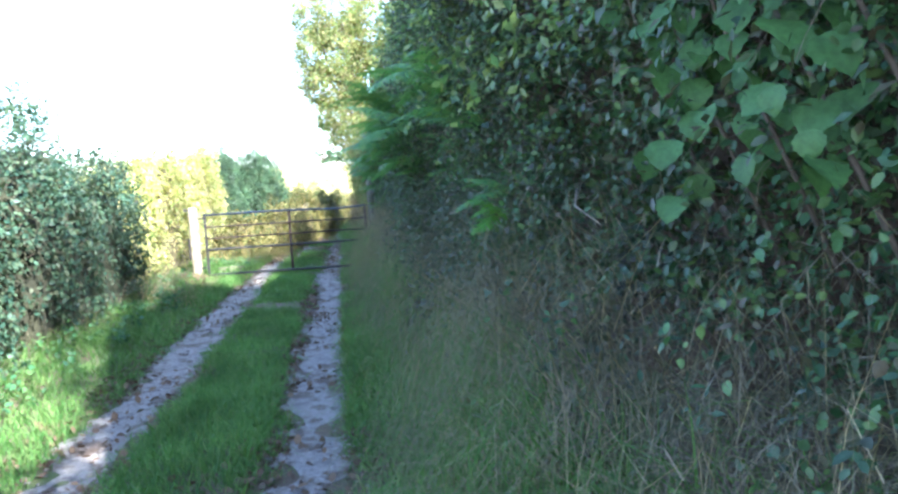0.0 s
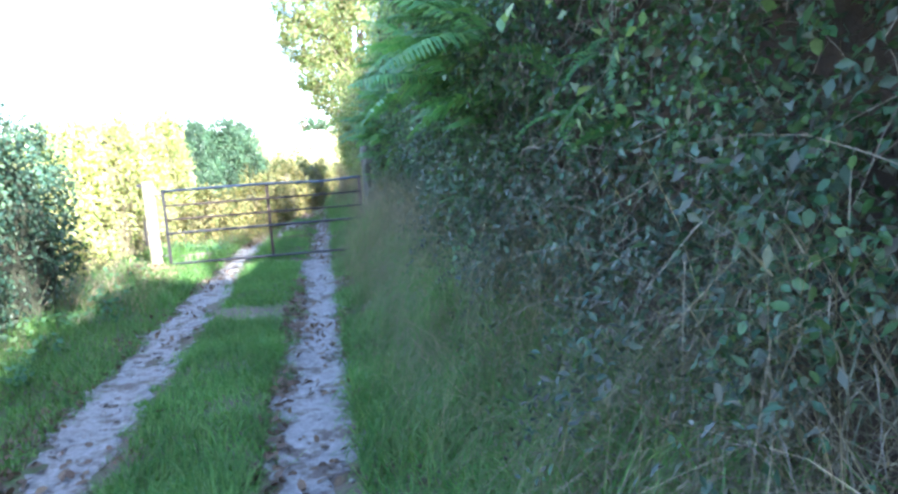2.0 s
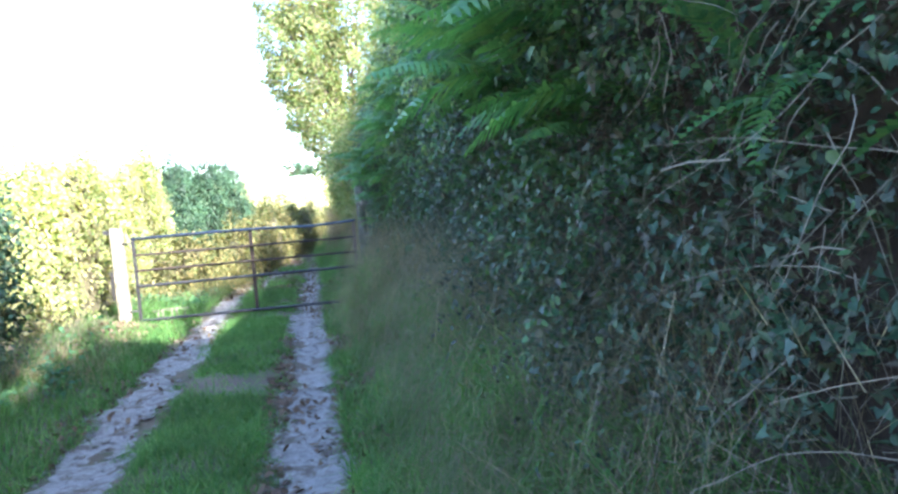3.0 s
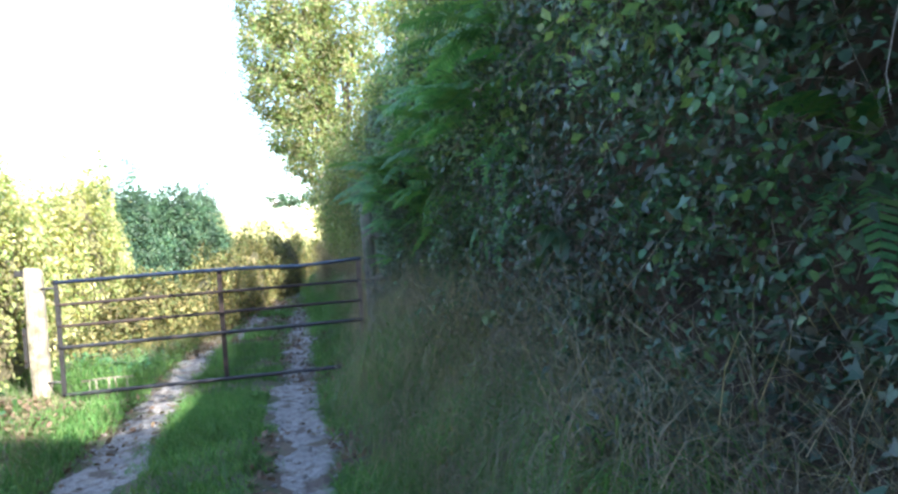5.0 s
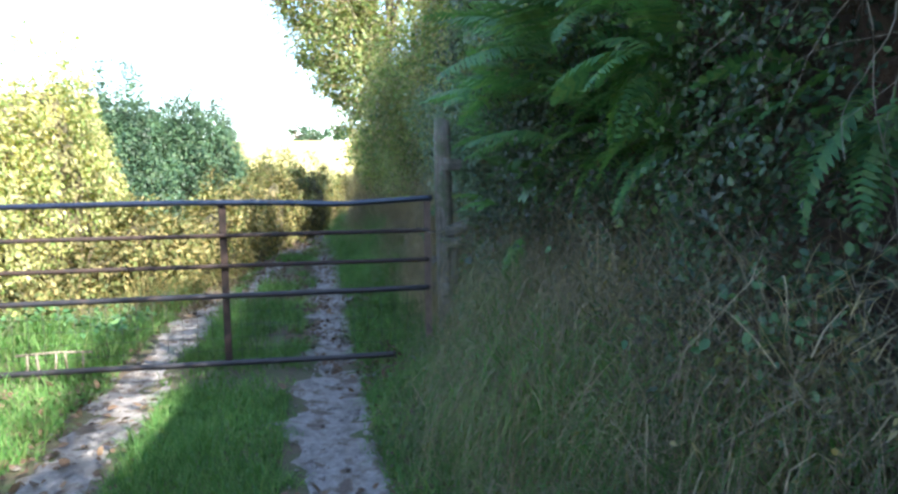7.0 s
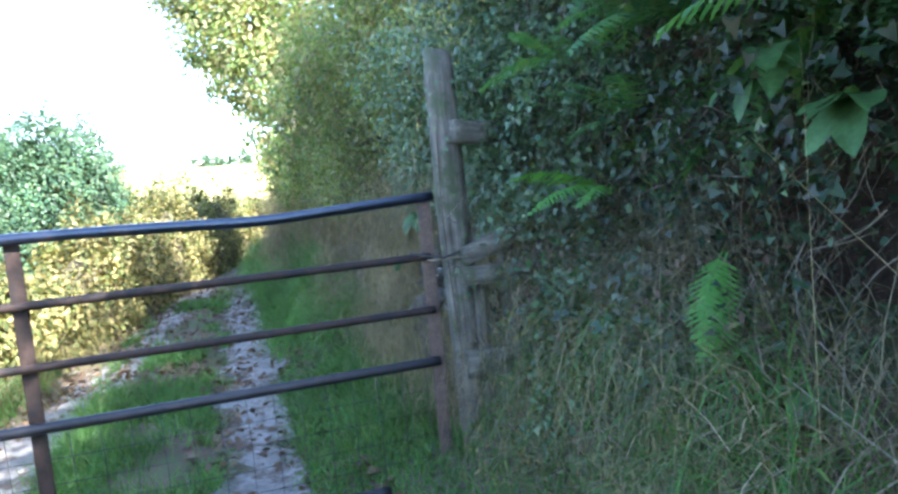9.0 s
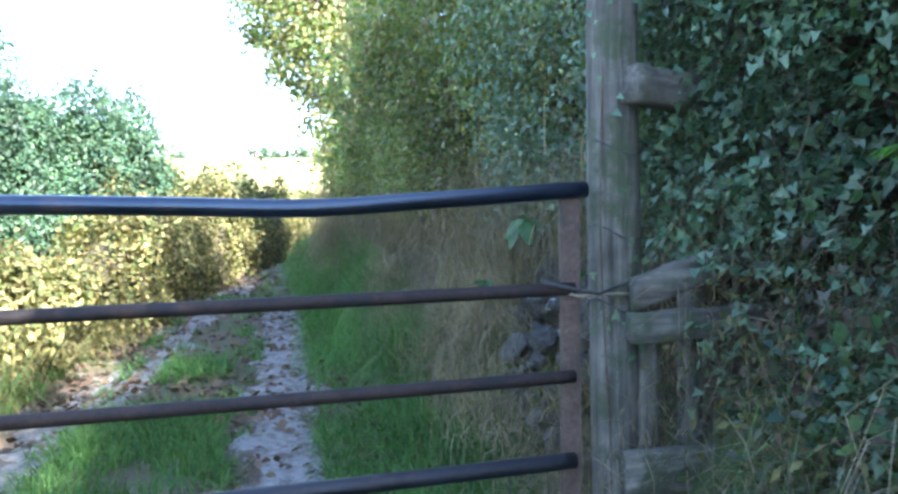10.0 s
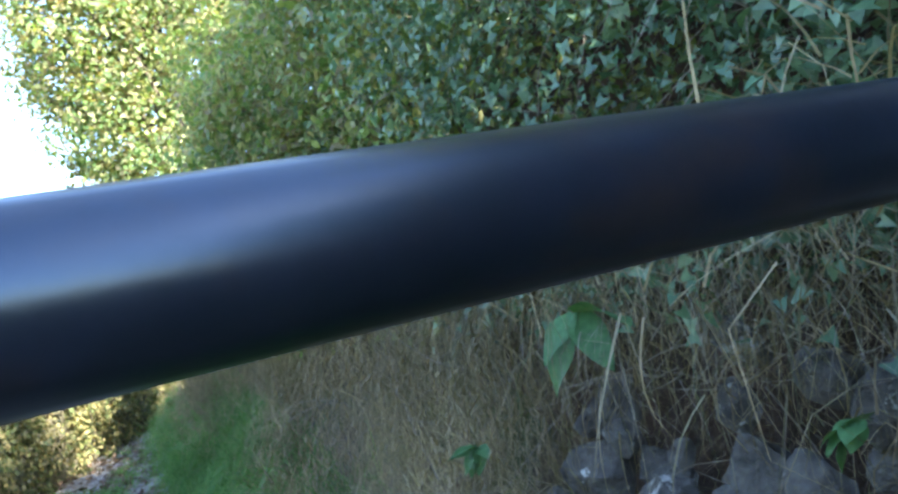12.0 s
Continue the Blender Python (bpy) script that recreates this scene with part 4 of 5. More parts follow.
    # Closed sheet whose tone stands for the shade seen between leaves.
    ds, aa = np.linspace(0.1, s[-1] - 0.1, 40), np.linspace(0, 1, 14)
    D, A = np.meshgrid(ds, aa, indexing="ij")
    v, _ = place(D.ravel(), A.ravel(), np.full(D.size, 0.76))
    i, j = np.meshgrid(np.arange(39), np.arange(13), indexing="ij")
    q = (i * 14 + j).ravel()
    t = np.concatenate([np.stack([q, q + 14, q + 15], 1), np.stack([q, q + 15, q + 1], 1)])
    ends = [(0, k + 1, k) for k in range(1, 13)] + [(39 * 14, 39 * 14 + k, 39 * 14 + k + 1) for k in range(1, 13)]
    under("inner_growth", mesh_np("inner_growth", v, np.concatenate([t, ends]), inside or INNER, True), ob, "closed core behind the leaves, toned for the light there")
    tw = []
    for k in range(int(14 * s[-1])):
        dd, ak = random.uniform(0.1, s[-1] - 0.1), random.uniform(0.02, 0.6)
        (pp,), (nn,) = place(np.array([dd]), np.array([ak]), np.array([0.8]))
        tw.append(twig_line(pp, (nn[0] + random.uniform(-0.6, 0.6), nn[1] + random.uniform(-0.6, 0.6), nn[2] + random.uniform(0, 0.8)), random.uniform(0.2, 0.55), 0.004, k, 0.2, 4))
    under("twig", merged("twig", tw, WOOD), ob, "thin brown twigs")["kind"] = "stuff"
    return ob


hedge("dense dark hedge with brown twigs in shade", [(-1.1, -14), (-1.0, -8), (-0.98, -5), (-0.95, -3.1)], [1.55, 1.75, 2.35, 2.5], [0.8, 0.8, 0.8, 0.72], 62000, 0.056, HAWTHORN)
hedge("sunlit yellow-green hedge behind the gatepost", [(-1.45, -1.7), (-1.25, 0.75), (-1.25, 3.0), (-1.45, 6.2)], [2.1, 2.2, 2.3, 2.3], [0.75, 0.75, 0.75, 0.8], 54000, 0.06, LIT, inside=PALE_INNER)
hedge("rounded dark green bush in the hedge line", [(-1.9, 7.4), (-0.9, 8.9), (0.1, 10.2)], [2.85, 2.9, 2.35], [0.95, 0.95, 0.75], 60000, 0.06, BUSH, "bush", SIMPLE, 1.15)
hedge("low green hedge where the lane bends", [(-0.1, 9.6), (0.8, 11.4), (1.7, 13.6), (2.9, 16.2), (5.0, 18.6), (9, 21)], [2.0, 1.7, 1.4, 1.25, 1.3, 1.9], [0.6, 0.55, 0.6, 0.7, 0.8, 0.8], 46000, 0.06, TREE, inside=PALE_INNER)
hedge("dry yellow bracken and bramble along the lane edge", [(-0.3, 1.8), (0.3, 4.0), (0.62, 6.0), (1.1, 9.0), (1.7, 11.5), (2.5, 14.0), (3.7, 16.3)], [0.5, 0.85, 0.95, 1.05, 1.1, 1.1, 1.1], [0.3, 0.4, 0.42, 0.42, 0.42, 0.42, 0.45], 56000, 0.062, BRACKEN, "undergrowth", SIMPLE, 1.7, inside=PALE_INNER)
p = on_ground(9000, -0.35, 0.5, 2.0, 12)
p[:, 0] += np.interp(p[:, 1], [2, 6, 9, 12], [0.1, 0.4, 0.65, 0.8])
grass("dead_grass", "tall dry grass and bracken at the lane edge", p, 0.25, 0.75, 0.008, BRACKEN, 0.4, 1.2, 3)

# ---- gate ----
gate = thing("field_gate", (0, 0, 0), "dark painted rusty steel five-bar field gate, closed", "gate")


def flat_bar(x, y, z0, z1, w, d, mat, name="upright"):
    me = bpy.data.meshes.new(name)
    bm = bmesh.new()
    bmesh.ops.create_cube(bm, size=1, matrix=Matrix.Translation((x, y, (z0 + z1) / 2)) @ Matrix.Diagonal((w, d, z1 - z0, 1)))
    bmesh.ops.bevel(bm, geom=bm.edges[:], offset=0.004, segments=2, affect="EDGES")
    bm.to_mesh(me)
    bm.free()
    me.materials.append(mat)
    return me


def rail(xs, zs, r, mat, y=0.0):
    xx = np.linspace(xs[0], xs[-1], 80)
    zz = np.interp(xx, xs, zs)
    zz = np.convolve(np.pad(zz, 3, mode="edge"), np.ones(7) / 7, mode="valid")
    return tube("rail", [(x, y + 0.004 * math.sin(x * 2.1), z) for x, z in zip(xx, zz)], r, mat, 18)


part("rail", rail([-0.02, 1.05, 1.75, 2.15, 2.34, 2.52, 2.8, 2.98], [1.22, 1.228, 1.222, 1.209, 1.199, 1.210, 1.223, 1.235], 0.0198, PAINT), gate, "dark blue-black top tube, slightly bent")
part("rail", rail([0, 2.95], [1.0, 1.0], 0.0155, RUST), gate, "rust-brown tube")
part("rail", rail([0, 2.95], [0.79, 0.79], 0.0155, RUST), gate, "rust-brown tube")
part("rail", rail([0, 2.95], [0.58, 0.585], 0.0195, DULL_PAINT), gate, "dark tube")
part("rail", rail([0, 2.70], [0.115, 0.105], 0.0205, DULL_PAINT), gate, "dark bottom tube")
part("upright", flat_bar(0.01, 0, 0.10, 1.25, 0.045, 0.022, BLACK), gate, "dark hanging stile")
part("upright", flat_bar(1.53, 0.022, 0.11, 1.215, 0.05, 0.01, RUST), gate, "brown flat centre bar")
part("upright", flat_bar(2.945, 0.012, 0.14, 1.215, 0.05, 0.016, TAN_RUST), gate, "rusty brown closing stile")
for i in range(30):
    x = 0.06 + i * 0.0975
    part("mesh_wire", tube("mesh_wire", [(x, 0.018, 0.12), (x + 0.004, 0.02, 0.35), (x, 0.018, 0.57)], 0.0014, WIRE, 5), gate)
for z in (0.2, 0.29, 0.38, 0.47):
    part("mesh_wire", tube("mesh_wire", [(0.03, 0.022, z), (1.5, 0.024, z - 0.006), (2.9, 0.022, z)], 0.0014, WIRE, 5), gate)

# gate posts


def post_mesh(name, h, r, mat, seed, square=False, lean=(0, 0)):
    """An uneven timber post: a worn section that wanders, with a chamfered head."""
    sides, rows = 14, 14
    v, t = [], []
    for i in range(rows + 1):
        u = i / rows
        for k in range(sides):
            a = 2 * math.pi * k / sides
            c, s = math.cos(a), math.sin(a)
            m = (1 / max(abs(c), abs(s))) ** 0.8 if square else 1.0
            rr = r * m * (1 + 0.07 * wob((c * 2, s * 2, u * h * 3), 0.8, seed) + 0.03 * wob((c * 6, s * 6, u), 1.0, seed)) * (0.86 if i == rows else 1)
            v.append((rr * c + lean[0] * u, rr * s + lean[1] * u, u * h - (0.012 * c if i == rows else 0)))
    for i in range(rows):
        for k in range(sides):
            a, b = i * sides + k, i * sides + (k + 1) % sides
            t += [(a, b, b + sides), (a, b + sides, a + sides)]
    n = len(v)
    v.append((lean[0], lean[1], h + 0.004))
    t += [(n, rows * sides + k, rows * sides + (k + 1) % sides) for k in range(sides)]
    return mesh_np(name, v, t, mat)


lp = thing("gatepost", (-0.2, 0.05, 0), "bleached square wooden gatepost with iron hinge", "post")
part("post", post_mesh("post", 1.37, 0.082, PALE_TIMBER, 3, True), lp, "pale weathered timber")
part("hinge", flat_bar(-0.125, 0.0, 1.30, 1.36, 0.07, 0.06, BLACK, "hinge"), lp, "black iron bracket")
# Black bar covers both the iron and the shaded gap along the post.
strap = part("hinge", flat_bar(-0.1, -0.03, 0.42, 0.80, 0.035, 0.07, BLACK, "hinge"), lp, "dark iron strap, also standing for the dark gap beside the post")
for z in (0.48, 0.74):
    part("bolt", tube("bolt", [(-0.1, -0.06, z), (-0.1, -0.082, z)], 0.011, RUST, 8), strap, "rusty bolt head")
part("hinge", tube("hinge", [(0.04, -0.05, 1.17), (0.2, -0.05, 1.17)], 0.012, BLACK), lp, "iron gate hook")
part("hinge", tube("hinge", [(0.04, -0.05, 0.25), (0.2, -0.05, 0.25)], 0.012, BLACK), lp, "iron gate hook")
rp = thing("gatepost", (3.085, 0.04, 0.15), "tall grey weathered wooden gatepost overgrown with ivy", "post")
part("post", post_mesh("post", 1.64, 0.062, TIMBER, 8, False, (-0.02, 0)), rp, "grey cracked timber")
for z in (0.98, 1.18, 0.8):
    ring = [(0.066 * math.cos(a) - 0.01, 0.066 * math.sin(a), z + 0.02 * math.sin(a * 2 + z)) for a in np.linspace(0, 2 * math.pi, 15)]
    part("wire_wrap", tube("wire_wrap", ring, 0.002, WIRE, 5), rp, "rusty wire round the post")
vine = [(-0.05 + 0.012 * math.sin(5 * z) - 0.012 * z, -0.047 + 0.01 * math.cos(4 * z), z) for z in np.linspace(0.35, 1.62, 22)]
part("vine_stem", tube("vine_stem", vine, 0.0028, WOOD, 5), rp, "thin dark ivy stem climbing the post")
part("batten", post_mesh("batten", 0.62, 0.026, TIMBER, 12, True), rp, "split batten on the post").location = (0.052, -0.05, 0.1)


def board(name, a, b, h, d, seed, mat=RAIL_TIMBER):
    """A rough sawn rail from a to b with ragged ends and worn edges."""
    a, b = Vector(a), Vector(b)
    n, v, t = 10, [], []
    along = (b - a).normalized()
    side = along.cross(Vector((0, 0, 1))).normalized()
    for i in range(n + 1):
        p = a.lerp(b, i / n)
        for cu, cv in ((-1, -0.8), (-0.8, -1), (0.8, -1), (1, -0.8), (1, 0.8), (0.8, 1), (-0.8, 1), (-1, 0.8)):
            k = 1 + 0.12 * wob((i * 0.7, cu, cv), 1.0, seed)
            rag = along * (0.012 * wob((cu * 3, cv * 3, seed), 1.1)) if i in (0, n) else Vector((0, 0, 0))
            v.append(p + side * (cu * d / 2 * k) + Vector((0, 0, cv * h / 2 * k)) + rag)
    for i in range(n):
        for k in range(8):
            q, r = i * 8 + k, i * 8 + (k + 1) % 8
            t += [(q, r, r + 8), (q, r + 8, q + 8)]
    t += [(0, k + 1, k) for k in range(1, 7)] + [(n * 8, n * 8 + k, n * 8 + k + 1) for k in range(1, 7)]
    return mesh_np(name, [tuple(x) for x in v], t, mat)


fence = thing("rail_fence", (3.15, -0.03, 0), "old grey split-rail fence running into the ivy", "fence")
for a, b, h, d in (((3.04, -0.075, 0.57), (3.5, -0.075, 0.56), 0.105, 0.035), ((3.06, -0.08, 0.99), (3.34, -0.08, 1.08), 0.075, 0.03),
                   ((3.05, -0.085, 0.915), (3.46, -0.085, 0.92), 0.07, 0.035), ((3.07, -0.05, 1.47), (3.27, 0.0, 1.455), 0.085, 0.07)):
    under("fence_rail", board("fence_rail", a, b, h, d, a[2]), fence)
under("fence_post", tube("fence_post", [(3.27, 0.02, 0.2), (3.27, 0.02, 1.0)], 0.03, TIMBER, 8), fence)
chain = thing("wire_tie", (2.97, -0.03, 1.0), "twisted wire tying the gate to its post", "wire")
under("loop", tube("loop", [(2.86, -0.02, 1.022), (2.93, -0.03, 1.005), (2.99, -0.05, 0.992), (3.06, -0.035, 1.01), (3.1, -0.03, 1.02)], 0.0045, WIRE, 6), chain)
under("loop", tube("loop", [(2.9, 0.03, 1.0), (2.95, -0.025, 0.985), (3.0, -0.045, 0.99), (3.08, -0.03, 0.985)], 0.0045, STICK, 6), chain)

# Pale bars imitate a strip of gate mesh catching the sun.
hurdle = thing("stick_hurdle", (0.45, 0.1, 0), "pale bars standing for sunlit mesh under the gate", "hurdle")
under("rail", tube("rail", [(0.14, 0.1, 0.215), (0.4, 0.11, 0.225), (0.62, 0.1, 0.218)], 0.008, PALE_TIMBER, 7), hurdle)
for i, x in enumerate((0.2, 0.28, 0.38, 0.46, 0.55)):
    under("upright", tube("upright", [(x, 0.1, 0.02), (x + 0.012 * (-1) ** i, 0.1, 0.225)], 0.007, PALE_TIMBER, 6), hurdle)

# ivy climbing the gatepost
a = rng.uniform(math.pi * 0.9, math.pi * 2.1, 50)
z = rng.choice([1.15, 1.5, 1.62, 0.9, 1.35], 50) + rng.normal(0, 0.1, 50)
p = np.stack([3.08 + 0.075 * np.cos(a), 0.04 + 0.075 * np.sin(a), z], 1)
n = np.stack([np.cos(a), np.sin(a), 0.3 + 0 * a], 1)
tagged(new("ivy_plant", leaves("ivy_plant", p, n, rng.uniform(0.012, 0.028, 50), LOBED, IVY, 1.2, 0.3)), "small ivy leaves climbing the gatepost", "ivy", kind="stuff")

# ---- stones in the bank beyond the gate ----


def stone_mesh(seed, flat):
    bm = bmesh.new()
    bmesh.ops.create_icosphere(bm, subdivisions=2, radius=1)
    for v in bm.verts:
        c = v.co
        k = 1 + 0.42 * noise.noise(c * 1.1 + Vector((seed * 3.1, 0, 0))) + 0.10 * noise.noise(c * 2.7 + Vector((0, seed * 1.7, 0)))
        c.x, c.y, c.z = (math.copysign(abs(w) ** 0.6, w) for w in c)
        v.co = Vector((c.x * flat, c.y, c.z * 0.8)) * k
    me = bpy.data.meshes.new("stone")
    bm.to_mesh(me)
    bm.free()
    me.materials.append(STONE)
    return me


stones = thing("stone_facing", (3.4, 1.0, 0.3), "lichen-spotted grey stones facing the earth bank", "stone wall")
variants = [stone_mesh(i, 0.5 + 0.1 * i) for i in range(5)]
rs = random.Random(4)
for row in range(8):
    for col in range(10):
        y, z = 0.3 + col * 0.1 + rs.uniform(-0.035, 0.035) + 0.05 * (row % 2), 0.46 + row * 0.085 + rs.uniform(-0.03, 0.03)
        if z > 1.06 - 0.15 * abs(y - 0.65) or y > 1.25 - 0.35 * abs(z - 0.8) or rs.random() < 0.3:
            continue
        ob = part("stone", variants[(row * 3 + col) % 5], stones)
        size = rs.choice((0.034, 0.045, 0.055, 0.07))
        ob.matrix_basis = Matrix.Translation((3.19 + 0.38 * (z - 0.7) - 3.4 + rs.uniform(0.0, 0.08), y - 1.0, z - 0.3)) @ Euler((rs.uniform(-1.2, 1.2), rs.uniform(-0.8, 0.8), rs.uniform(-0.8, 0.8))).to_matrix().to_4x4() @ Matrix.Diagonal((size, size * rs.uniform(0.7, 1.3), size * rs.uniform(0.55, 1.1), 1))

# bare roots hanging over the earth and stones
def hanging_roots(y0, y1, z0, z1, count, length, seed, label, sag=0.8):
    rr = random.Random(seed)
    ob = thing("roots", (3.4, (y0 + y1) / 2, (z0 + z1) / 2), label, "roots", "hanging roots")
    for i in range(count):
        y, z = rr.uniform(y0, y1), rr.uniform(z0, z1)
        x = float(face_x(y, z)) + rr.uniform(-0.03, 0.12)
        me = twig_line((x, y, z), (rr.uniform(-0.7, 0.1), rr.uniform(-1.1, 1.1), rr.uniform(-1.1, 0.2)), length * rr.uniform(0.5, 1.3), rr.uniform(0.0011, 0.0026), seed + i, sag, 9)
        me.materials.append(STICK)
        under("root", me, ob)
    return ob


hanging_roots(0.15, 1.9, 0.95, 1.5, 260, 0.24, 500, "pale tangled roots over the stones", 0.1)
hanging_roots(-3.95, -3.5, 1.5, 2.3, 32, 0.5, 700, "long pale roots hanging over red-brown earth")
hanging_roots(-2.0, -1.2, 1.0, 1.45, 26, 0.35, 800, "reddish stems hanging below the ferns")
hanging_roots(-9.6, -7.6, 1.2, 2.0, 40, 0.45, 1000, "pale bare stems hanging among the dark leaves", 0.5)
hanging_roots(-9.2, -8.6, 0.8, 1.3, 22, 0.35, 900, "bare bramble stems over dark earth")

# ---- ferns ----


def frond_mesh(name, length, pairs, width, seed, mat, curl=0.9):
    """One frond along +x that arches down: a stalk with toothed leaflets in pairs."""
    rr = random.Random(seed)
    v, t = [], []

    def axis(u):
        ang = 0.75 - curl * 1.5 * u
        x = length * (u - 0.10 * curl * u * u)
        return Vector((x, 0.04 * length * math.sin(u * 3 + seed), length * (0.42 * u - 0.55 * curl * u * u)))

    for i in range(16):
        p = axis(i / 15)
        w = 0.004 * (1 - 0.8 * i / 15)
        v += [p - Vector((0, w, 0)), p + Vector((0, w, 0))]
        if i:
            q = 2 * i
            t += [(q - 2, q - 1, q + 1), (q - 2, q + 1, q)]
    for i in range(pairs):
        u = 0.12 + 0.87 * i / pairs
        p, d = axis(u), (axis(min(1, u + 0.02)) - axis(u)).normalized()
        size = width * (math.sin(min(1, u * 1.35 + 0.1) * math.pi * 0.5) * (1 - u) ** 0.75 * 1.5 + 0.05)
        for sgn in (-1, 1):
            side = (Vector((0, sgn, 0)) + d * 0.45 + Vector((0, 0, -0.22 + rr.uniform(-0.15, 0.15)))).normalized()
            hw = length / pairs * 0.46
            b0 = len(v)
            m = 5
            for k in range(m + 1):
                s = k / m
                w = hw * (1 - s) ** 0.6
                c = p + side * (size * s) + Vector((0, 0, -0.1 * size * s * s))
                tooth = 1.0 if k % 2 else 0.62
                v += [c - d * w * tooth, c, c + d * w * tooth]
                if k:
                    q = b0 + 3 * k
                    t += [(q - 3, q - 2, q + 1), (q - 3, q + 1, q), (q - 2, q - 1, q + 2), (q - 2, q + 2, q + 1)]
    return mesh_np(name, [tuple(x) for x in v], t, mat)


FRONDS = [frond_mesh("frond", 0.5, 22, 0.12, s, FERN, c) for s, c in ((1, 0.9), (2, 1.1), (3, 0.7))]
YOUNG = [frond_mesh("frond", 0.42, 20, 0.10, s, BRIGHT_FERN, c) for s, c in ((5, 0.9), (6, 1.1))]


def fern(at, count, scale, seed, label="green fern growing out of the shaded bank", heading=180, fan_angle=120, young=False):
    ob = thing("fern", at, label, "fern", "ferns on the bank")
    rr = random.Random(seed)
    for i in range(count):
        f = part("frond", rr.choice(YOUNG if young else FRONDS), ob)
        s = scale * rr.uniform(0.75, 1.15)
        yaw = heading + (i / max(1, count - 1) - 0.5) * fan_angle + rr.uniform(-12, 12)
        f.matrix_basis = pose(0, 0, 0, rr.uniform(-25, 25), rr.uniform(-30, 15), yaw) @ Matrix.Diagonal((s, s, s, 1))
    return ob


for i, (x, y, z, c, size, hd) in enumerate(((3.38, -10.45, 1.44, 5, 0.55, 150), (3.3, -10.2, 1.72, 5, 0.6, 190), (3.3, -9.5, 1.95, 5, 0.7, 180),
                                            (3.3, -7.6, 1.75, 7, 0.85, 185), (3.3, -7.9, 1.6, 5, 0.75, 200), (3.28, -7.2, 2.1, 6, 0.9, 180), (3.26, -6.3, 2.2, 6, 0.9, 180),
                                            (3.25, -4.4, 2.0, 7, 0.9, 190), (3.22, -3.3, 2.1, 7, 0.9, 185), (3.26, -2.9, 1.75, 5, 0.75, 195),
                                            (3.33, -1.95, 1.5, 5, 1.25, 122), (3.3, -2.35, 1.62, 5, 1.2, 120), (3.25, -1.2, 1.6, 6, 0.75, 140), (3.32, -1.65, 1.72, 5, 1.0, 130), (3.33, -8.1, 1.7, 6, 1.05, 130), (3.3, -7.85, 1.95, 6, 1.1, 135), (3.3, -7.7, 1.5, 3, 0.5, 150), (3.3, -9.85, 1.8, 5, 0.8, 150), (3.24, -2.55, 1.95, 6, 1.0, 175), (3.3, -2.0, 1.8, 5, 1.05, 140), (3.28, -1.7, 1.95, 5, 1.1, 150), (3.3, -2.9, 2.0, 6, 0.9, 150), (3.28, -0.6, 1.62, 4, 0.6, 180), (3.3, -0.9, 1.4, 4, 0.6, 170))):
    fern((x, y, z), c, size, 100 + i, heading=hd)
for i, (x, y, z, c, size, hd) in enumerate(((3.16, -7.35, 1.95, 7, 0.95, 175), (3.15, -7.75, 1.8, 7, 1.05, 165), (3.14, -8.05, 2.05, 7, 1.1, 175), (3.18, -8.4, 1.9, 6, 1.0, 160), (3.22, -4.2, 2.0, 8, 0.9, 180), (3.22, -3.75, 2.2, 7, 0.9, 185),
                                            (3.2, -4.7, 2.25, 7, 0.9, 175), (3.1, -2.3, 1.85, 8, 1.05, 170), (3.1, -1.75, 1.75, 7, 1.0, 160), (3.12, -1.25, 1.8, 6, 0.85, 165), (3.2, -9.9, 2.0, 6, 0.9, 165), (3.22, -6.2, 2.2, 6, 0.8, 180))):
    fern((x, y, z), c, size, 300 + i, "large green fern arching out over the lane side", hd, 150)
fern((3.27, -0.85, 1.2), 3, 0.8, 201, "bright young fern hanging over the fence", 195, 40, True)
hang = fern((3.3, -1.28, 1.06), 2, 0.8, 202, "single pale fern frond hanging down", 200, 16, True)
for f, tilt in zip(hang.children, (58, 46)):
    f.matrix_basis = pose(0, 0, 0, 0, tilt, 205) @ Matrix.Diagonal((0.75, 0.75, 0.75, 1))
fern((3.36, -10.5, 1.34), 3, 0.7, 203, "bright yellow-green fern frond in the bank", 215, 40, True)

# ---- broad leaves ----


def big_leaf(name, length, width, mat, seed, toothed=False):
    """A broad leaf along +x with a folded midrib, drooping tip and a short stalk."""
    v, t = [], []
    n = 9
    for i in range(n + 1):
        u = i / n
        w = width * math.sin(math.pi * min(1, u * 0.93 + 0.07)) ** 0.75 * (1.12 - 0.35 * u)
        if toothed:
            w *= 1 + (0.1 if i % 2 else -0.06)
        if i == n:
            w = 0.001
        z = 0.12 * length * u - 0.3 * length * u * u
        ripple = 0.03 * length * math.sin(u * 9 + seed)
        v += [(u * length, -w, z + 0.10 * w * 3 * 0.5 + ripple), (u * length, -w * 0.5, z + 0.06 * w), (u * length, 0, z), (u * length, w * 0.5, z + 0.06 * w), (u * length, w, z + 0.10 * w * 3 * 0.5 - ripple)]
        if i:
            for k in range(4):
                q = 5 * i + k
                t += [(q - 5, q - 4, q + 1), (q - 5, q + 1, q)]
    me = mesh_np(name, v, t, mat, True)
    return me


HAZEL_LEAVES = [big_leaf("leaf", 0.088, 0.046, HAZEL, k, True) for k in range(3)]
spray = thing("hazel_spray", (3.4, -12.2, 1.3), "spray of large fresh green hazel leaves over the verge", "hazel")
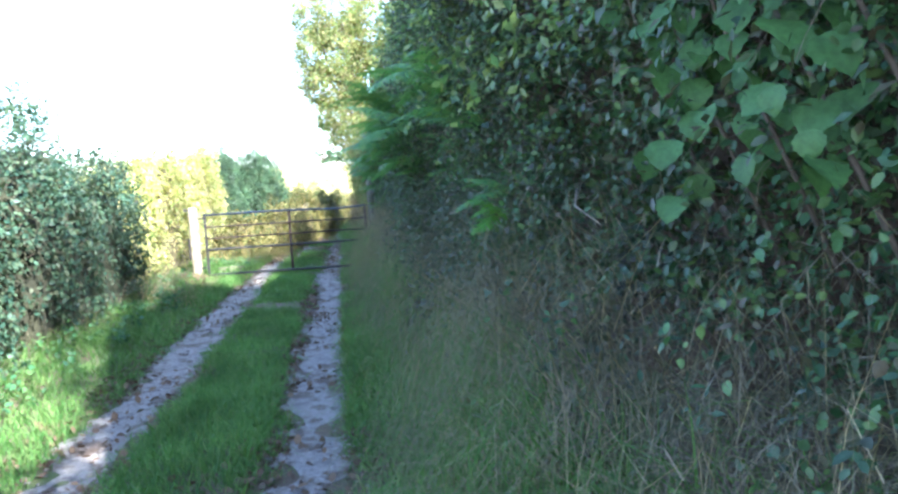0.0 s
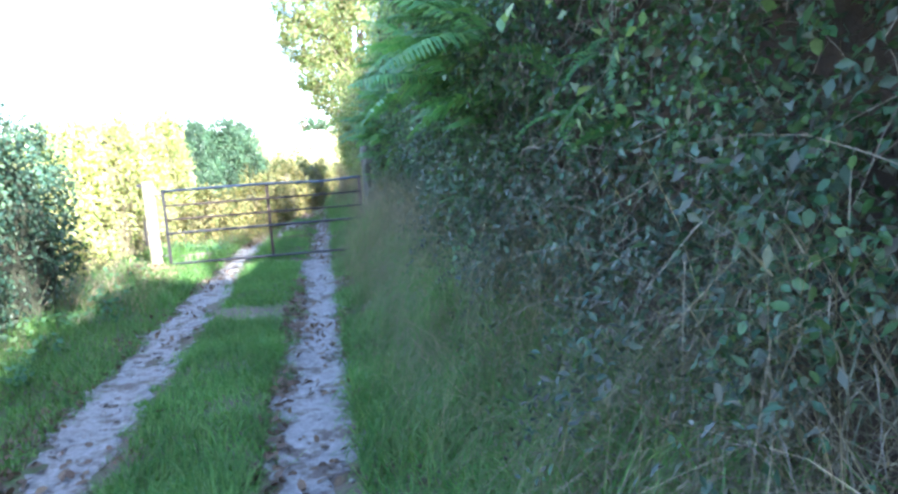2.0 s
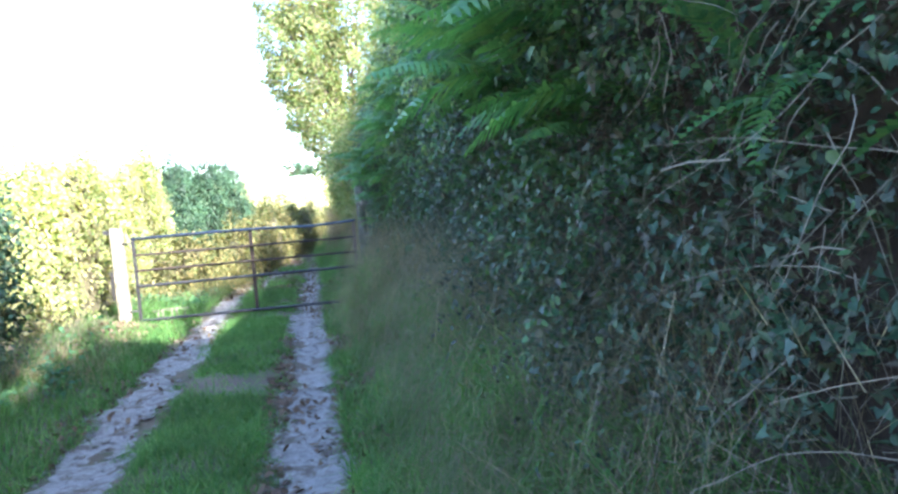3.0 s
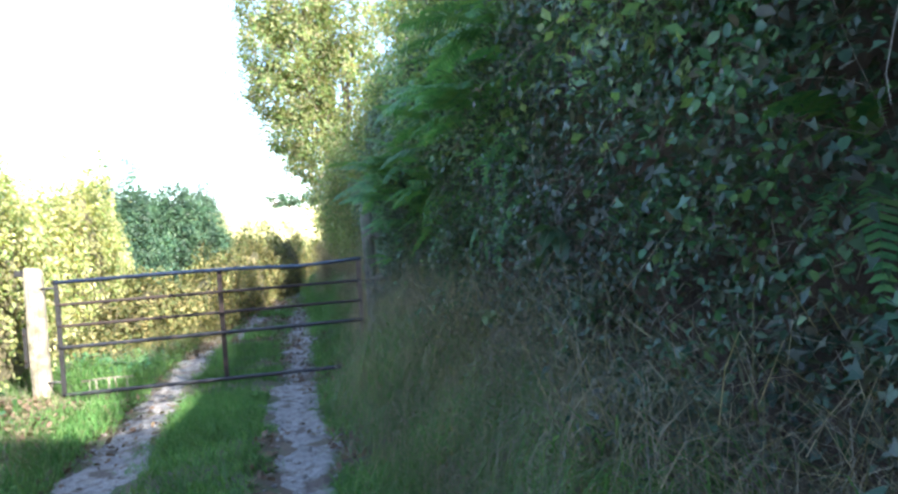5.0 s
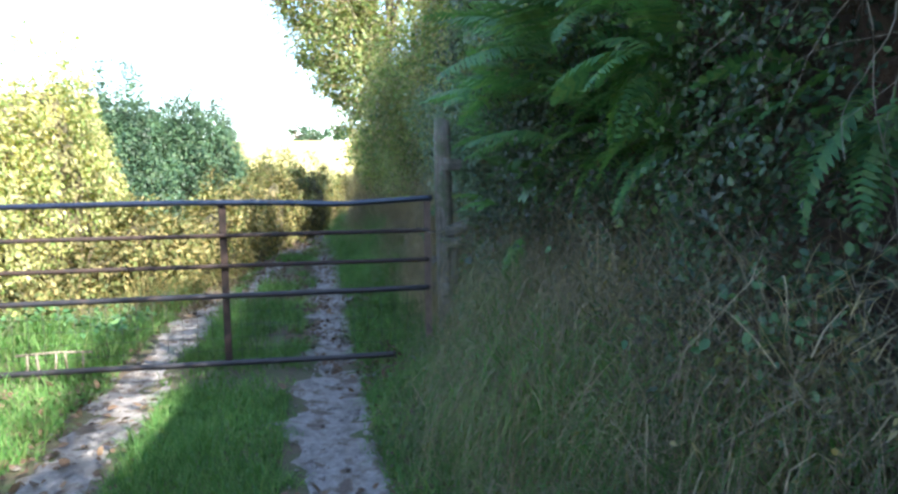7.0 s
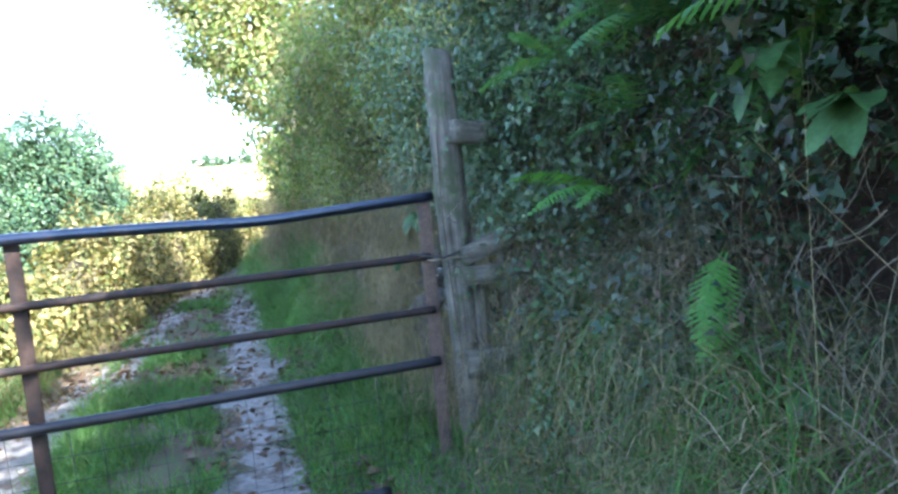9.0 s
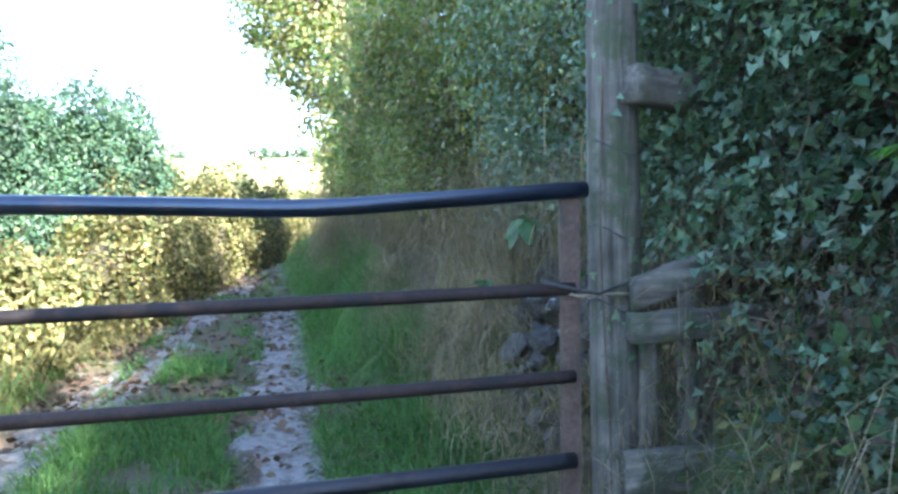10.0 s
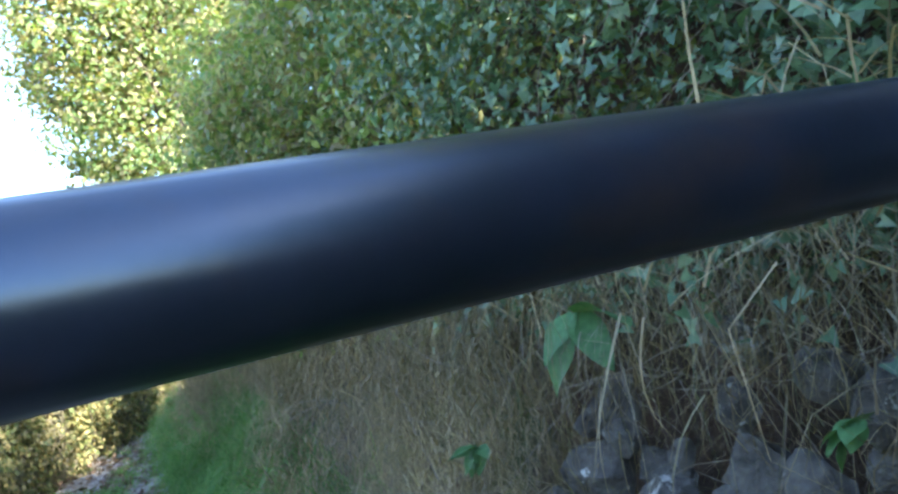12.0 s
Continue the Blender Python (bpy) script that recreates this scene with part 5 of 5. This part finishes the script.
rs = random.Random(12)
for i in range(40):
    y0, z0 = (rs.uniform(-12.25, -11.65), rs.uniform(1.5, 2.15)) if i < 30 else (rs.uniform(-11.75, -11.1), rs.uniform(1.95, 2.4))
    for k in range(rs.randint(3, 6)):
        f = part("leaf", HAZEL_LEAVES[(i + k) % 3], spray)
        w = rs.uniform(0.4, 0.9)
        f.matrix_basis = Matrix.Translation((rs.uniform(0.0, 0.2), y0 + 12.2 + rs.gauss(0, 0.07), z0 - 1.3 + rs.gauss(0, 0.05))) @ pose(0, 0, 0, rs.uniform(-40, 40), rs.uniform(25, 80), 235 + rs.uniform(-65, 65)) @ Matrix.Diagonal((w, w, w, 1))
for i in range(7):
    y = -12.8 + i * 0.17
    under("stem", tube("stem", [(3.66, y, 1.15), (3.56, y + 0.1, 1.5), (3.48, y + 0.2, 1.8), (3.42, y + 0.27, 2.1)], [0.006, 0.005, 0.004, 0.002], WOOD, 5), spray)


def broadleaf(at, leaves_n, length, width, seed, label, heading=190, mat=None):
    ob = thing("broadleaf_plant", at, label, "plant", "broad-leaved plants on the bank")
    rr = random.Random(seed)
    me = [big_leaf("leaf", length, width, mat or HEDGE, seed + k) for k in range(2)]
    for i in range(leaves_n):
        f = part("leaf", me[i % 2], ob)
        s = rr.uniform(0.7, 1.15)
        f.matrix_basis = pose(0, 0, 0, rr.uniform(-30, 30), rr.uniform(0, 60), heading + rr.uniform(-75, 75)) @ Matrix.Diagonal((s, s, s, 1))
    return ob


broadleaf((3.26, -5.1, 1.45), 5, 0.15, 0.032, 5, "plant with long smooth blue-green leaves", 200, BUSH)
broadleaf((3.24, -1.5, 1.47), 9, 0.15, 0.036, 6, "dock plant with broad hanging dull leaves", 200, HAZEL)
broadleaf((3.22, -1.7, 1.35), 5, 0.145, 0.036, 7, "dock plant with broad hanging dull leaves", 230, HAZEL)
broadleaf((3.2, -1.6, 0.84), 11, 0.09, 0.026, 8, "small bramble plant with fresh green leaves", 200, HAZEL)
broadleaf((3.12, 1.3, 0.86), 8, 0.075, 0.022, 21, "small leafy plant growing below the stones", 200, HAZEL)
broadleaf((3.1, 0.78, 1.14), 4, 0.12, 0.03, 22, "plant with long hanging leaves above the stones", 200, HAZEL)
broadleaf((3.14, 0.36, 1.0), 5, 0.05, 0.018, 23, "small green seedling among the dry roots", 200, HAZEL)
broadleaf((3.2, -4.4, 1.1), 7, 0.1, 0.032, 9, "broad-leaved plant at the foot of the hedge", 190)
broadleaf((3.05, -10.5, 0.35), 6, 0.15, 0.05, 10, "broad-leaved plant in the dead grass", 190)

# ---- sticks ----


def stick(points, r, label):
    return tagged(new("stick", tube("stick", points, [r * (1 - 0.5 * i / (len(points) - 1)) for i in range(len(points))], STICK, 6)), label, "stick", "bare sticks on the bank")


stick([(3.44, -8.0, 1.34), (3.38, -8.1, 1.41), (3.34, -8.2, 1.45), (3.31, -8.35, 1.48), (3.29, -8.5, 1.49), (3.29, -8.65, 1.485)], 0.0045, "pale bare arching stick on the hedge")
stick([(3.46, -8.0, 1.36), (3.38, -8.05, 1.25), (3.36, -7.8, 1.1)], 0.004, "pale bare forked stick on the hedge")
stick([(3.36, -11.38, 1.46), (3.28, -11.6, 1.42), (3.27, -11.8, 1.385)], 0.002, "thin pale straight stick in the hedge")
stick([(3.28, -1.9, 1.05), (3.1, -2.1, 1.03), (2.95, -2.35, 1.06)], 0.0016, "thin pale straight shoot")
stick([(3.2, -1.5, 0.86), (3.05, -1.9, 0.84), (2.95, -2.2, 0.66)], 0.0016, "thin pale bramble shoot arching from the bank")
stick([(3.3, -5.6, 1.05), (3.1, -6.0, 0.8), (2.98, -6.3, 0.5)], 0.002, "thin pale dead stalk leaning from the hedge")
stick([(2.58, -2.25, 0.03), (2.54, -2.4, 0.06), (2.47, -2.55, 0.035)], 0.009, "dark broken stick beside the wheel track")

# ---- distance ----
ridge = [(-14, 82), (-9.5, 80), (-1.0, 80), (0.8, 82), (3.6, 78), (6.5, 80), (11, 84), (-24, 85), (20, 86)]
for i, (x, y) in enumerate(ridge):
    g = float(ground_z(x, y))
    tree((x, y, g), "distant round tree beyond the field crest", 0.2, (x, y, g + 1.2), [(x, y, g + 2.2, 1.3, 1.2, 1.0), (x + 1.0, y, g + 1.8, 1.0, 1.0, 0.8)], 900, 0.3, BUSH)
for x in (-2.1, -1.0):
    g = float(ground_z(x, 38))
    pp = thing("fence_post", (x, 38, g), "distant wooden fence post in the field", "post", "field posts")
    part("post", post_mesh("post", 0.55, 0.06, TIMBER, 5), pp)
